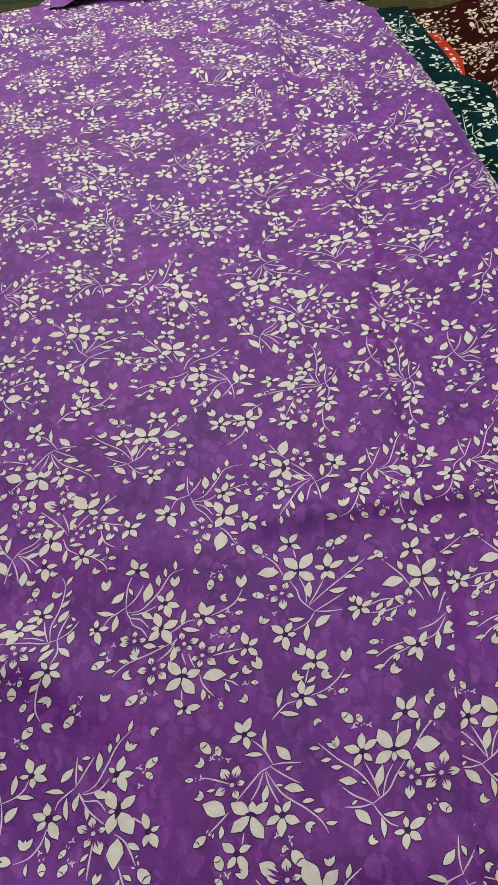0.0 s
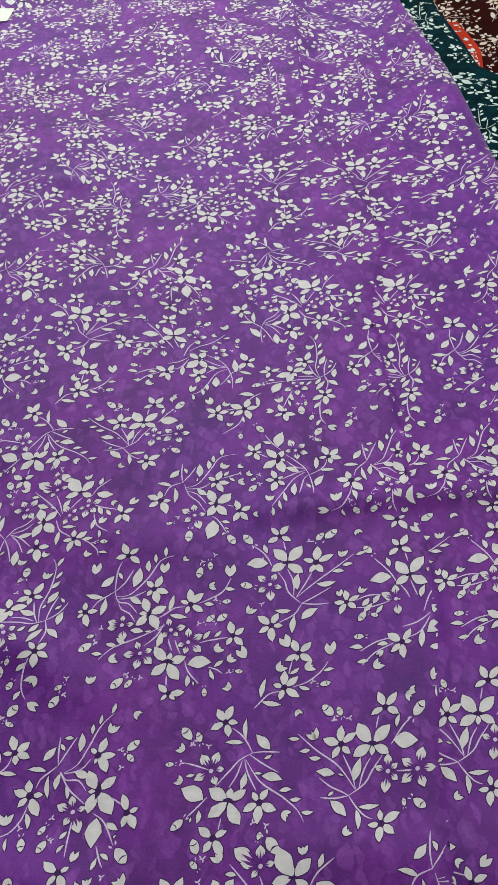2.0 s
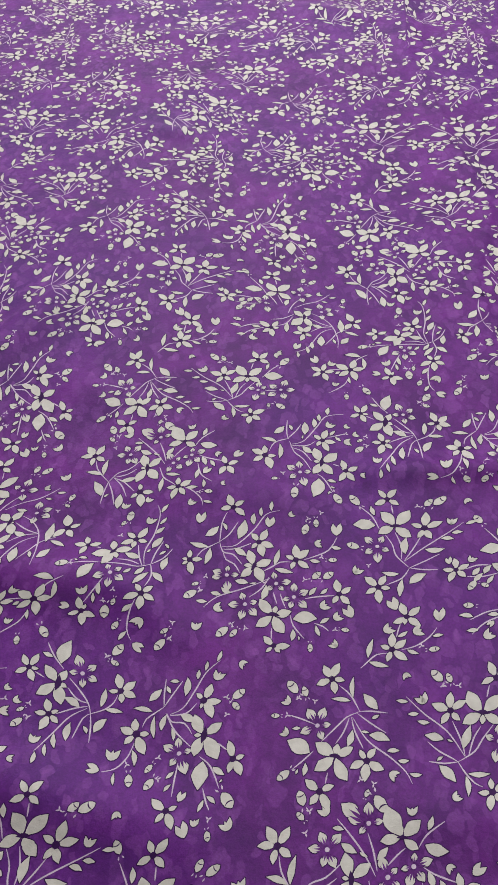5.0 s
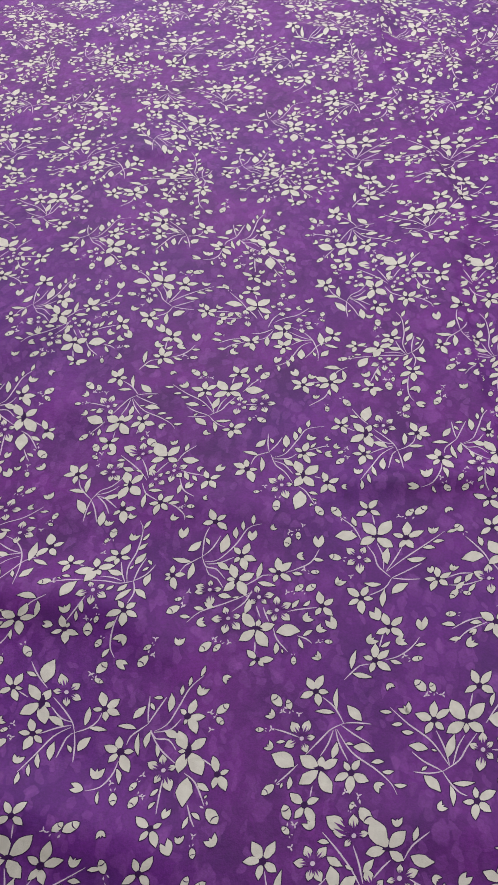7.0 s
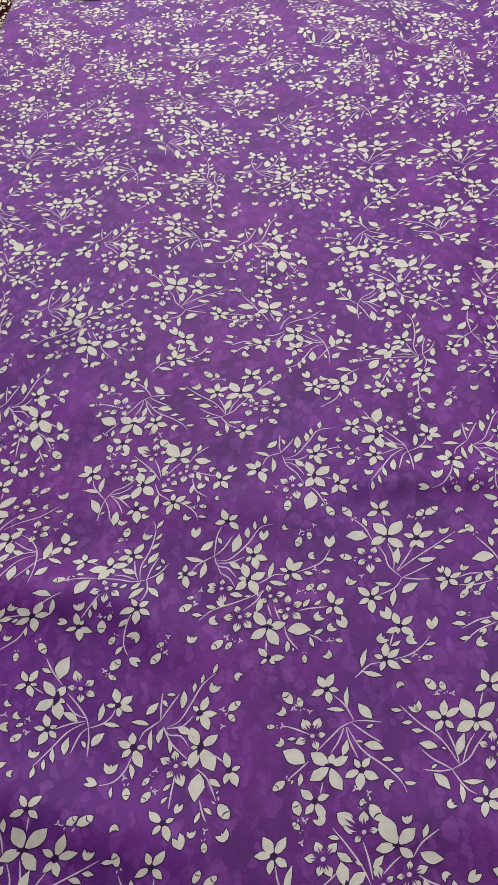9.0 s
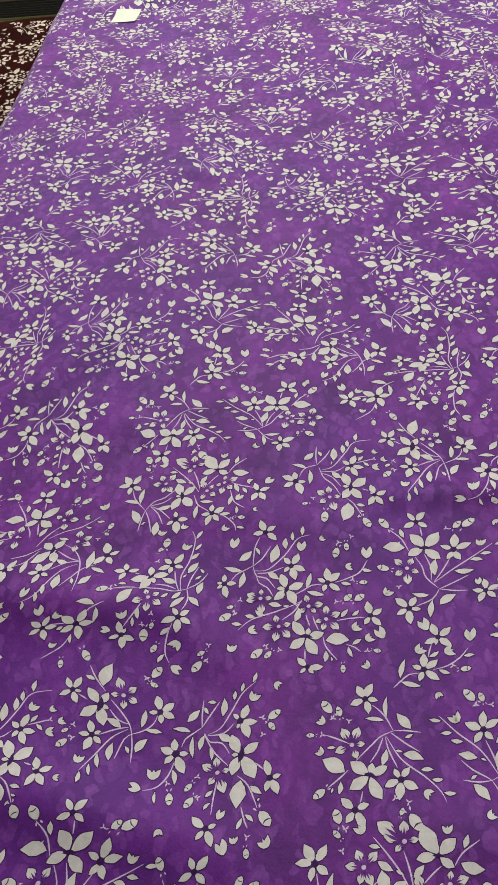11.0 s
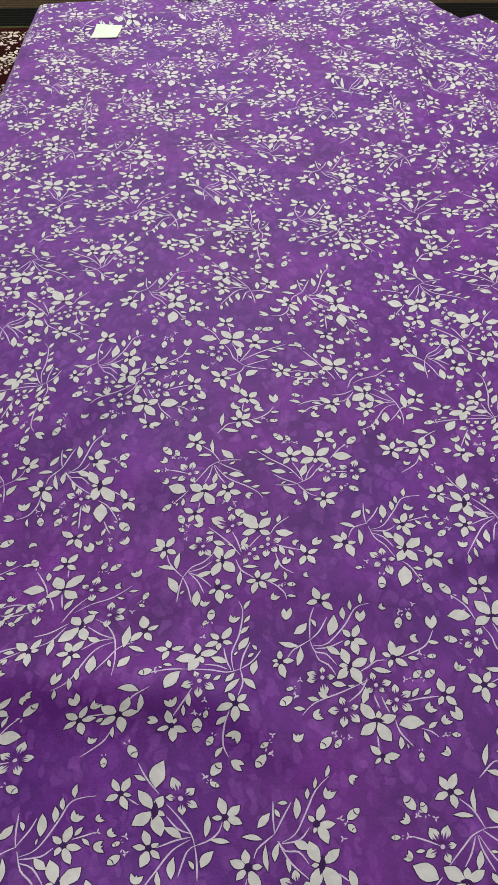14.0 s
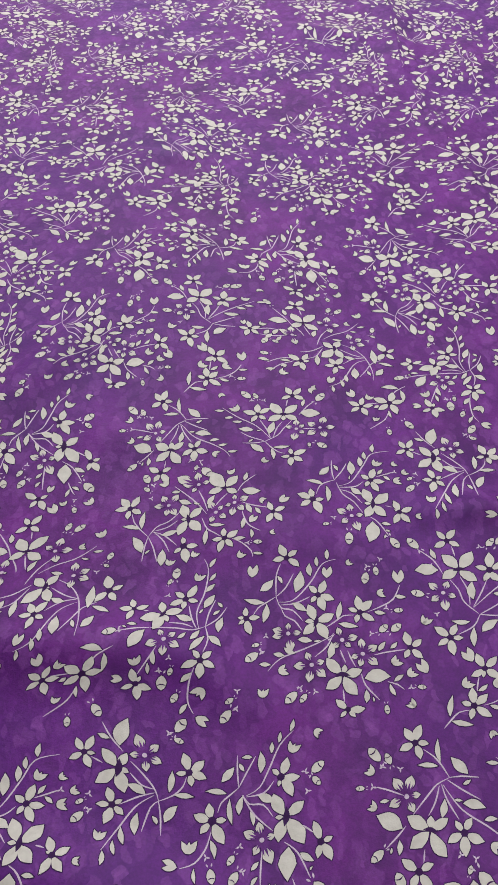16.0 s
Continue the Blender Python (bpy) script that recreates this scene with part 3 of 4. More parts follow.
def bouquet_e(k):
    k.at(-0.225, 0.208)
    k.bud(-32, 74, -24, 62)
    k.stem(-22, 57, -14, 43, -4, 31)
    k.leaf(-15, 42, -25, 46, width=0.4)
    k.leaf(-7, 36, -1, 61, width=0.5)
    k.bloom(-35, 29, -28, 44, -42, 42, -47, 22, -29, 15, -26, 28)
    k.stem(-29, 25, -20, 20)
    k.butterfly(-7, 25, -9, 8, -21, 33, -1, 30, -25, 2, -1, -5, 1, 13)
    k.eyelet(13, 29, 6, 47, 24, 39, 27, 23, 1, 29, 15, 15)
    k.bloom(50, 16, 44, 33, 62, 27, 65, 11, 53, 4, 39, 15)
    k.stem(48, 12, 46, 4, 39, -4, 27, -10)
    k.leaf(35, -2, 36, 17, width=0.3)
    k.leaf(39, -4, 56, -5, width=0.28)
    k.stem(27, -10, 30, -23, 32, -39)
    k.stem(27, -10, 21, -16, 16, -37)
    k.stem(27, -10, 23, -0, 13, 12, 2, 23)
    k.stem(23, -0, 12, 3, 2, 13)
    k.stem(23, -3, 11, -7, -4, -15)
    k.stem(23, -5, 9, -16, -3, -36, -14, -55)
    k.leaf(16, -5, 0, 3, width=0.4)
    k.leaf(34, -28, 43, -13, width=0.5)
    k.leaf(28, -30, 23, -23, width=0.4)
    k.leaf(11, -40, 11, -21, width=0.36)
    k.leaf(3, -49, -1, -34, width=0.3)
    k.leaf(-3, -58, -6, -46, width=0.3)
    k.leaf(-13, -67, -13, -55, width=0.35)
    k.tulip(-18, -47, -16, -37)
    k.bloom(-10, -16, -15, -1, -2, -11, -0, -24, -15, -33, -23, -16)
    k.bud(37, 51, 45, 63)
    k.bud(36, 45, 44, 42)
    k.sepal(32, 50)
    k.bud(-32, -24, -41, -33)
    k.bud(-33, -13, -39, -17)
    k.sepal(-28, -22)
    k.sepal(-29, -8)


def bouquet_g(k):
    k.at(-0.050, 0.356)
    k.bloom(-43, 80, -50, 97, -32, 89, -30, 69, -57, 77)
    k.stem(-49, 73, -53, 59, -53, 36)
    k.stem(-53, 36, -44, 45, -36, 61)
    k.leaf(-34, 40, -29, 64, width=0.42)
    k.leaf(-69, 43, -56, 55, width=0.5)
    k.leaf(-52, 59, -47, 50, width=0.35)
    k.stem(-53, 36, -61, 31, -70, 25, -75, 16)
    k.leaf(-64, 30, -84, 35, width=0.28)
    k.leaf(-65, 9, -62, 29, width=0.32)
    k.bloom(-81, 14, -82, 26, -68, 15, -76, -3, -88, 8, -89, 15)
    k.stem(-50, 30, -36, 32, -19, 51, -7, 72, 7, 78)
    k.leaf(-19, 58, -20, 73, width=0.38)
    k.leaf(-12, 69, -13, 81, width=0.35)
    k.leaf(-2, 77, -2, 90, width=0.35)
    k.heart(-3, 56, -2, 70)
    k.bloom(-12, 37, -5, 53, 4, 32, -6, 20, -19, 29, -21, 47)
    k.stem(-48, 27, -35, 28, -20, 35)
    k.stem(-53, 36, -48, 24, -37, 21, -27, 10)
    k.stem(-48, 24, -44, 15, -35, 10, -28, 0)
    k.leaf(-37, 29, -23, 20, width=0.42)
    k.butterfly(-13, 15, -17, 3, -22, 27, 3, 17, -4, -9, -27, -4, -25, 9)
    k.stem(-5, 3, 4, 9, 12, 15, 22, 16)
    k.leaf(6, 11, 10, 30, width=0.28)
    k.leaf(7, 7, 26, 4, width=0.28)
    k.bloom(28, 19, 26, 37, 41, 32, 42, 11, 24, 8, 17, 23)
    k.stem(36, 20, 47, 25, 61, 34, 69, 50)
    k.leaf(42, 20, 53, 19, width=0.4)
    k.leaf(63, 38, 74, 37, width=0.4)
    k.tulip(46, 40, 55, 41)
    k.bud(61, 22, 70, 23)
    k.sepal(54, 25)
    k.eyelet(-41, -3, -56, 2, -56, -6, -38, -21, -29, -2, -41, 8)
    k.sepal(-62, -5)
    k.leaf(-32, -9, -18, -11, width=0.42)
    k.leaf(-17, -11, -10, -10, width=0.3)
    k.leaf(-45, -17, -34, -23, width=0.4)
    k.stem(1, -5, -7, -10, -24, -18, -48, -28, -60, -40)
    k.leaf(-55, -23, -44, -25, width=0.42)
    k.leaf(-68, -33, -57, -34, width=0.38)
    k.leaf(-44, -19, -37, -22, width=0.4)
    k.tulip(-50, -41, -40, -38)
    k.bud(-68, -13, -75, -15)
    k.bud(-69, -22, -81, -30)
    k.sepal(-66, -21)
    k.eyelet(-19, -35, -36, -36, -24, -22, -7, -31, -6, -47, -22, -52)
    k.stem(2, -3, -4, -16, -16, -27)
    k.eyelet(10, -10, 1, -18, 6, 3, 25, -6, 18, -17)
    k.stem(3, -4, -3, -10, -5, 2)
    k.stem(8, -20, 10, -26, 13, -33)
    k.stem(15, -21, 18, -29, 22, -37)
    k.leaf(-3, -29, -0, -12, width=0.4)
    k.butterfly(3, -45, 17, -46, -5, -28, 28, -40, -6, -59, 23, -65, 12, -35)
    k.leaf(30, -49, 54, -47, width=0.6)
    k.stem(27, -44, 31, -56, 43, -70)
    k.leaf(31, -73, 31, -60, width=0.4)
    k.leaf(38, -72, 37, -67, width=0.35)
    k.bud(49, -75, 50, -84)
    k.eyelet(29, -24, 28, -8, 43, -15, 43, -35, 26, -37, 18, -28)
    k.stem(40, -25, 51, -22, 69, -19)
    k.leaf(44, -21, 51, -11, width=0.4)
    k.leaf(55, -18, 62, -11, width=0.4)
    k.bloom(74, -17, 70, -0, 85, -8, 85, -28, 68, -28)
    k.bud(46, -1, 54, 7)
    k.bud(57, -0, 67, 8)
    k.sepal(38, -3)
    k.heart(88, -43, 80, -30)
    k.tulip(70, -46, 78, -40)
    k.tulip(56, -34, 65, -28)
    k.leaf(57, -52, 66, -45, width=0.4)
    k.stem(51, -52, 60, -55, 66, -60)
    k.leaf(58, -66, 53, -54, width=0.32)
    k.bud(78, -57, 86, -58)
    k.sepal(72, -58)
    k.tulip(75, -77, 68, -71)
    k.bloom(14, -79, 3, -69, 30, -78, 21, -86, 7, -86)
    k.stem(10, -60, 11, -72)
    k.heart(68, 52, 68, 68)
    k.bud(37, 63, 34, 50)
    k.bud(46, 70, 47, 60)
    k.sepal(51, 79)
    k.sepal(38, 70)
    k.tulip(17, 72, 23, 76)
    k.bud(-33, -61, -44, -71)
    k.bud(-24, -63, -30, -71)
    k.sepal(-30, -57)
    k.sepal(-16, -61)
    k.tulip(-65, -65, -64, -55)
    k.heart(-77, 59, -76, 74)


def bouquet_i(k):
    k.at(0.089, 0.291)
    k.bloom(1, 24, -5, 40, 13, 35, 14, 14, -1, 15, -12, 17)
    k.stem(-5, 16, -7, 8, -8, 2)
    k.bloom(-12, -12, -12, 6, 1, -1, 3, -23, -16, -25, -23, -8)
    k.stem(-16, -16, -26, -18, -33, -25, -40, -33)
    k.leaf(-34, -22, -30, -1, width=0.25)
    k.leaf(-33, -26, -14, -30, width=0.28)
    k.stem(-3, -12, 10, -8, 22, 1, 29, 11)
    k.leaf(2, -12, 13, -16, width=0.35)
    k.leaf(25, 2, 35, 3, width=0.36)
    k.bud(22, -12, 32, -11)
    k.sepal(15, -8)
    k.heart(31, 18, 31, 33)
    k.heart(-9, 32, -16, 46)
    k.tulip(-20, 7, -11, 14)
    k.tulip(7, 7, 18, 10)
    k.leaf(-7, 2, 2, 8, width=0.4)
    k.tulip(1, -36, 4, -43)


def bouquet_j(k):
    k.at(-0.189, 0.345)
    k.bloom(0, 49, -11, 58, 8, 66, 12, 46, -1, 37, -14, 42)
    k.stem(4, 41, 8, 26, 13, 15)
    k.leaf(9, 24, -7, 30, width=0.42)
    k.stem(13, 97, 18, 84, 17, 57, 12, 34, 15, 15)
    k.leaf(19, 86, 25, 97, width=0.35)
    k.leaf(20, 70, 26, 79, width=0.35)
    k.leaf(18, 57, 26, 66, width=0.4)
    k.leaf(18, 38, 27, 53, width=0.45)
    k.leaf(14, 32, 17, 37, width=0.4)
    k.stem(28, 47, 23, 32, 21, 17)
    k.stem(39, 38, 32, 26, 21, 17)
    k.leaf(33, 11, 36, 27, width=0.42)
    k.leaf(35, 38, 30, 44, width=0.4)
    k.leaf(27, 30, 33, 35, width=0.4)
    k.stem(21, 17, 9, 13, -6, 15, -28, 15)
    k.stem(10, 16, 0, 20, -12, 21)
    k.stem(-29, 15, -41, 15, -55, 13)
    k.leaf(-46, -5, -33, 13, width=0.55)
    k.bud(-59, 14, -72, 11)
    k.leaf(-50, 20, -41, 19, width=0.4)
    k.leaf(-54, 18, -50, 16, width=0.4)
    k.sepal(-57, 13)
    k.butterfly(-16, 36, -22, 27, -22, 46, -1, 36, -26, 13, -39, 26, -13, 22)
    k.bloom(-46, 38, -50, 50, -33, 42, -51, 25, -60, 39)
    k.stem(-37, 36, -32, 35)
    k.eyelet(-15, 3, -31, -3, -20, 13, -1, -5, -15, -14, -5, 10)
    k.stem(-21, -4, -28, -19, -34, -33)
    k.leaf(-21, -23, -23, -9, width=0.35)
    k.leaf(-25, -33, -27, -21, width=0.3)
    k.leaf(-3, 4, 4, 10, width=0.4)
    k.leaf(8, 3, 16, 13, width=0.4)
    k.leaf(8, -8, 21, 7, width=0.3)
    k.leaf(24, 7, 36, -4, width=0.4)
    k.stem(21, 17, 24, 3, 20, -10)
    k.bloom(18, -18, 11, -8, 28, -9, 31, -25, 18, -36, 2, -26)
    k.stem(13, -25, 10, -39, 10, -58, 15, -69)
    k.leaf(3, -40, 11, -30, width=0.4)
    k.leaf(4, -70, 10, -60, width=0.35)
    k.tulip(22, -45, 15, -55)
    k.bud(1, -51, -3, -60)
    k.heart(17, -72, 28, -78)
    k.bud(-13, -34, -12, -49)
    k.bud(-6, -26, -7, -34)
    k.sepal(-16, -29)
    k.sepal(-9, -16)
    k.tulip(-37, -24, -40, -13)
    k.bloom(-34, -43, -40, -27, -20, -48, -31, -59, -46, -48, -31, -35)
    k.bud(-13, 75, -13, 89)
    k.bud(-19, 68, -17, 75)
    k.sepal(-17, 54)
    k.tulip(8, 71, 12, 81)
    k.bud(46, -65, 38, -77)
    k.bud(48, -54, 41, -59)
    k.sepal(51, -47)
    k.sepal(51, -64)


def bouquet_k(k):
    k.at(-0.279, 0.309)
    k.flower(7, 5, 15, -14)
    k.flower(-27, 1, -21, -15)
    k.stem(-21, 5, -5, 6)
    k.stem(11, 14, 16, 24, 30, 33)
    k.leaf(21, 29, -0, 33, width=0.33)
    k.leaf(23, 26, 24, 6, width=0.27)
    k.stem(5, -8, -1, -23, -19, -38)
    k.leaf(5, -8, 7, -20, width=0.29)
    k.tulip(-19, 13, -13, 21)
    k.tulip(-12, -25, -10, -17)
    k.leaf(-6, 2, -12, -2, width=0.59)
    k.heart(-34, 18, -40, 31)
    k.bud(2, -39, 3, -49)
    k.heart(44, -3, 33, -1)


def bouquet_m(k):
    k.at(-0.010, 0.525)
    k.bloom(-54, -14, -56, 1, -42, -14, -46, -34, -67, -23, -70, -6)
    k.stem(-50, -7, -47, 2, -42, 8, -29, 13)
    k.leaf(-42, 7, -60, 13, width=0.28)
    k.leaf(-38, -18, -39, 5, width=0.24)
    k.stem(-30, 13, -32, 26, -32, 43)
    k.leaf(-46, 21, -35, 33, width=0.5)
    k.leaf(-30, 35, -26, 26, width=0.38)
    k.stem(-30, 13, -21, 26, -16, 37)
    k.leaf(-11, 20, -12, 41, width=0.4)
    k.leaf(-14, 13, -13, 19, width=0.3)
    k.stem(32, 56, 12, 51, 2, 33, -12, 10, -26, 4)
    k.leaf(-1, 32, -2, 47, width=0.4)
    k.leaf(5, 43, 4, 55, width=0.38)
    k.leaf(14, 54, 15, 67, width=0.38)
    k.tulip(14, 33, 20, 42)
    k.bloom(9, 12, 14, 29, 24, 10, 17, -4, 3, 3, -1, 20)
    k.stem(1, 10, -8, 3, -25, 2)
    k.stem(15, 17, 24, 20, 34, 24)
    k.leaf(17, 20, 23, 28, width=0.4)
    k.leaf(23, 18, 30, 12, width=0.4)
    k.tulip(33, 11, 43, 12)
    k.leaf(-13, 2, -1, -8, width=0.45)
    k.stem(-25, -1, -13, -6, -2, -20)
    k.stem(-28, 9, -22, -7, -11, -18, -2, -33)
    k.butterfly(9, -14, 8, -28, -0, 0, 26, -6, 22, -37, -0, -38, 0, -20)
    k.bloom(36, -31, 31, -16, 49, -24, 46, -44, 29, -46, 31, -28)
    k.stem(22, -23, 29, -25)
    k.eyelet(-14, -37, -29, -28, -25, -46, -7, -56, -2, -35, -16, -21)
    k.leaf(7, -44, 2, -70, width=0.58)
    k.stem(5, -38, 13, -45, 23, -62)
    k.leaf(16, -46, 26, -48, width=0.4)
    k.leaf(20, -54, 25, -56, width=0.4)
    k.bud(24, -64, 32, -76)
    k.leaf(18, -65, 20, -60, width=0.4)
    k.bud(-18, -58, -19, -73)
    k.sepal(-33, -39)
    k.bud(-38, -47, -45, -48)
    k.tulip(52, -35, 59, -35)
    k.tulip(33, 34, 39, 38)
    k.tulip(43, 22, 50, 26)
    k.sepal(35, 24)


def bouquet_f(k):
    k.at(-0.184, 0.498)
    k.bloom(-77, 21, -89, 37, -69, 38, -64, 13, -78, 6, -94, 20)
    k.stem(-74, 13, -70, 1, -62, -10, -53, -20)
    k.leaf(-61, -9, -60, 15, width=0.25)
    k.leaf(-63, -9, -82, -4, width=0.28)
    k.stem(-53, -20, -55, -35, -55, -53)
    k.stem(-53, -20, -46, -35, -40, -54)
    k.leaf(-57, -41, -69, -19, width=0.4)
    k.leaf(-53, -43, -49, -38, width=0.4)
    k.stem(-53, -20, -45, -7, -33, -1, -21, 12)
    k.stem(-48, -13, -34, -9, -24, -1)
    k.leaf(-40, -19, -22, -14, width=0.35)
    k.stem(-48, -14, -36, -20, -22, -34)
    k.stem(-48, -14, -37, -26, -29, -42)
    k.leaf(-35, -60, -36, -38, width=0.4)
    k.butterfly(-14, 6, -12, -8, -20, 20, 2, 13, 2, -18, -22, -21, -20, 0)
    k.bloom(-15, -36, -17, -24, 0, -37, -10, -58, -24, -44)
    k.eyelet(-35, 21, -51, 21, -43, 35, -25, 35, -26, 7, -37, 7)
    k.leaf(-24, 27, -10, 20, width=0.42)
    k.stem(-30, 47, -15, 32, -2, 17, 7, 3)
    k.stem(-3, 37, 3, 23, 8, 7)
    k.leaf(-33, 39, -23, 38, width=0.4)
    k.leaf(-8, 21, -1, 18, width=0.35)
    k.eyelet(-3, 45, -28, 60, -21, 48, 9, 48, -10, 36, -5, 63)
    k.tulip(-39, 49, -45, 58)
    k.butterfly(21, 35, 31, 35, 11, 61, 40, 51, 8, 31, 40, 27, 23, 47)
    k.leaf(45, 31, 65, 27, width=0.5)
    k.stem(40, 28, 46, 39, 60, 51)
    k.leaf(47, 43, 50, 55, width=0.4)
    k.bud(-0, 69, 11, 55)
    k.bud(-8, 67, -6, 74)
    k.sepal(-14, 82)
    k.sepal(-2, 79)
    k.tulip(33, 54, 32, 63)
    k.leaf(7, 16, 15, 27, width=0.45)
    k.stem(16, 12, 23, 21, 29, 27)
    k.eyelet(17, 3, 9, 19, 24, 11, 28, -6, 11, -9)
    k.eyelet(37, 13, 27, 10, 37, 24, 52, 20, 47, 2, 34, -4)
    k.stem(45, 13, 55, 8, 73, 3)
    k.leaf(49, 10, 55, -3, width=0.4)
    k.leaf(59, 4, 65, -5, width=0.4)
    k.tulip(64, 16, 70, 11)
    k.heart(85, 10, 94, 19)
    k.bloom(78, -3, 73, 11, 91, 3, 87, -16, 71, -17)
    k.stem(45, 1, 51, -17, 64, -27)
    k.leaf(45, -22, 47, -8, width=0.35)
    k.leaf(55, -35, 54, -24, width=0.35)
    k.heart(53, -15, 60, -6)
    k.stem(2, -1, 8, -16, 17, -24, 23, -29)
    k.leaf(10, -12, 27, -15, width=0.25)
    k.leaf(7, -37, 8, -17, width=0.28)
    k.bloom(27, -32, 26, -19, 41, -24, 36, -44, 22, -49, 14, -32)
    k.stem(34, -33, 45, -40, 55, -51, 57, -59)
    k.leaf(36, -34, 49, -34, width=0.35)
    k.leaf(57, -54, 67, -56, width=0.35)
    k.bud(57, -40, 66, -41)
    k.sepal(51, -41)
    k.tulip(42, -58, 48, -51)
    k.tulip(74, -30, 80, -29)
    k.tulip(-28, -60, -25, -51)
    k.tulip(-5, -51, 0, -44)
    k.tulip(-101, -17, -105, -6)
    k.bud(-60, 56, -66, 69)
    k.bud(-58, 44, -65, 50)
    k.sepal(-54, 52)
    k.sepal(-55, 33)


def bouquet_p(k):
    k.at(-0.340, 0.416)
    k.bloom(-25, 89, -32, 101, -16, 104, -13, 80, -37, 80)
    k.stem(-20, 80, -18, 69)
    k.butterfly(-22, 50, -12, 53, -30, 71, -1, 72, -32, 42, -0, 39, -16, 49)
    k.leaf(-36, 52, -58, 52, width=0.6)
    k.stem(-30, 42, -37, 58, -52, 80)
    k.bud(-54, 87, -61, 98)
    k.leaf(-37, 65, -40, 78, width=0.4)
    k.eyelet(11, 49, -0, 57, 14, 68, 28, 50, 16, 33)
    k.stem(-19, 24, -22, 32, -28, 42)
    k.stem(-11, 26, -14, 35, -17, 45)
    k.leaf(-8, 23, -3, 37, width=0.4)
    k.stem(-6, 7, 1, 25, 11, 39)
    k.eyelet(-33, 25, -47, 35, -33, 42, -31, 7, -44, 28, -28, 24)
    k.stem(-39, 24, -56, 21, -71, 23)
    k.leaf(-53, 12, -46, 21, width=0.4)
    k.leaf(-65, 16, -56, 25, width=0.4)
    k.leaf(27, 17, 15, 20, width=0.35)
    k.stem(3, 19, 17, 29, 35, 37, 52, 53)
    k.leaf(40, 37, 48, 35, width=0.35)
    k.leaf(50, 45, 60, 46, width=0.35)
    k.tulip(34, 52, 42, 54)
    k.eyelet(38, 13, 36, 31, 52, 21, 54, 7, 38, -3)
    k.butterfly(15, 7, 13, -6, 2, 13, 24, 15, 23, -18, -4, -16, 19, -1)
    k.stem(25, 9, 39, -1, 50, -18, 55, -43, 54, -61)
    k.stem(21, -1, 36, -12, 50, -18)
    k.leaf(24, -14, 38, -20, width=0.4)
    k.stem(50, -18, 35, -20, 21, -29)
    k.stem(50, -22, 34, -31, 16, -60, 0, -69)
    k.stem(69, -23, 56, -30, 47, -43, 38, -54)
    k.leaf(61, -30, 61, -2, width=0.3)
    k.leaf(65, -28, 82, -36, width=0.28)
    k.bloom(77, -9, 71, 11, 89, -2, 86, -22, 66, -23)
    k.leaf(58, -52, 69, -40, width=0.5)
    k.leaf(49, -43, 52, -52, width=0.4)
    k.leaf(33, -57, 34, -37, width=0.5)
    k.leaf(22, -62, 21, -49, width=0.4)
    k.leaf(16, -71, 14, -58, width=0.35)
    k.leaf(4, -79, 3, -68, width=0.35)
    k.bloom(12, -32, 5, -18, 22, -18, 22, -38, 7, -47, -2, -31)
    k.stem(-0, 1, -10, -14, -22, -19)
    k.stem(1, 5, -13, -4, -28, -7)
    k.leaf(-10, -31, -8, -12, width=0.35)
    k.bloom(-29, -23, -43, -12, -20, -10, -19, -23, -27, -40, -40, -32)
    k.stem(-37, -23, -55, -30, -67, -41)
    k.leaf(-42, -23, -53, -22, width=0.4)
    k.leaf(-61, -37, -72, -37, width=0.4)
    k.heart(0, -63, 5, -51)
    k.tulip(-56, -45, -47, -39)
    k.tulip(-22, -70, -15, -70)
    k.bud(15, 78, 18, 89)
    k.bud(24, 76, 34, 85)
    k.bud(67, 33, 70, 43)
    k.bud(64, 27, 70, 23)
    k.sepal(59, 17)
    k.stem(-47, 33, -60, 35, -72, 32)
    k.flower(-81, 32, -88, 19)
    k.leaf(-55, 24, -48, 33, width=0.52)
    k.leaf(-66, 24, -59, 32, width=0.55)
    k.heart(-87, 40, -88, 49)
    k.tulip(-68, 40, -63, 47)
    k.bud(-63, 17, -70, 7)
    k.bud(-58, 13, -51, 9)
    k.stem(-39, -17, -54, -19, -69, -26)
    k.leaf(-66, -23, -79, -20, width=0.37)
    k.bud(-65, -11, -75, -9)
    k.heart(-47, -29, -53, -34)
    k.tulip(-25, -72, -18, -78)


BOUQUETS = [bouquet_a, bouquet_b, bouquet_c, bouquet_d, bouquet_e, bouquet_g, bouquet_i, bouquet_j, bouquet_k, bouquet_m, bouquet_f, bouquet_p]
DRAWN = []
for number, draw in enumerate(BOUQUETS):
    kit = Kit(number)
    draw(kit)
    DRAWN.append(kit.arrays())

# the half-drop repeat of the print, and its skew fitted to the camera's view
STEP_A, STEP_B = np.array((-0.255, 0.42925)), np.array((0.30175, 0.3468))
VIEW_SKEW_X = [-0.1007, 0.0064, -0.0371, -0.0561, 0.1154, -0.0341, -0.058, 0.0035, -0.0292]
VIEW_SKEW_Y = [-0.0117, 0.0099, -0.1212, -0.122, -0.0238, -0.2524, -0.2016, -0.0763, -0.0047]


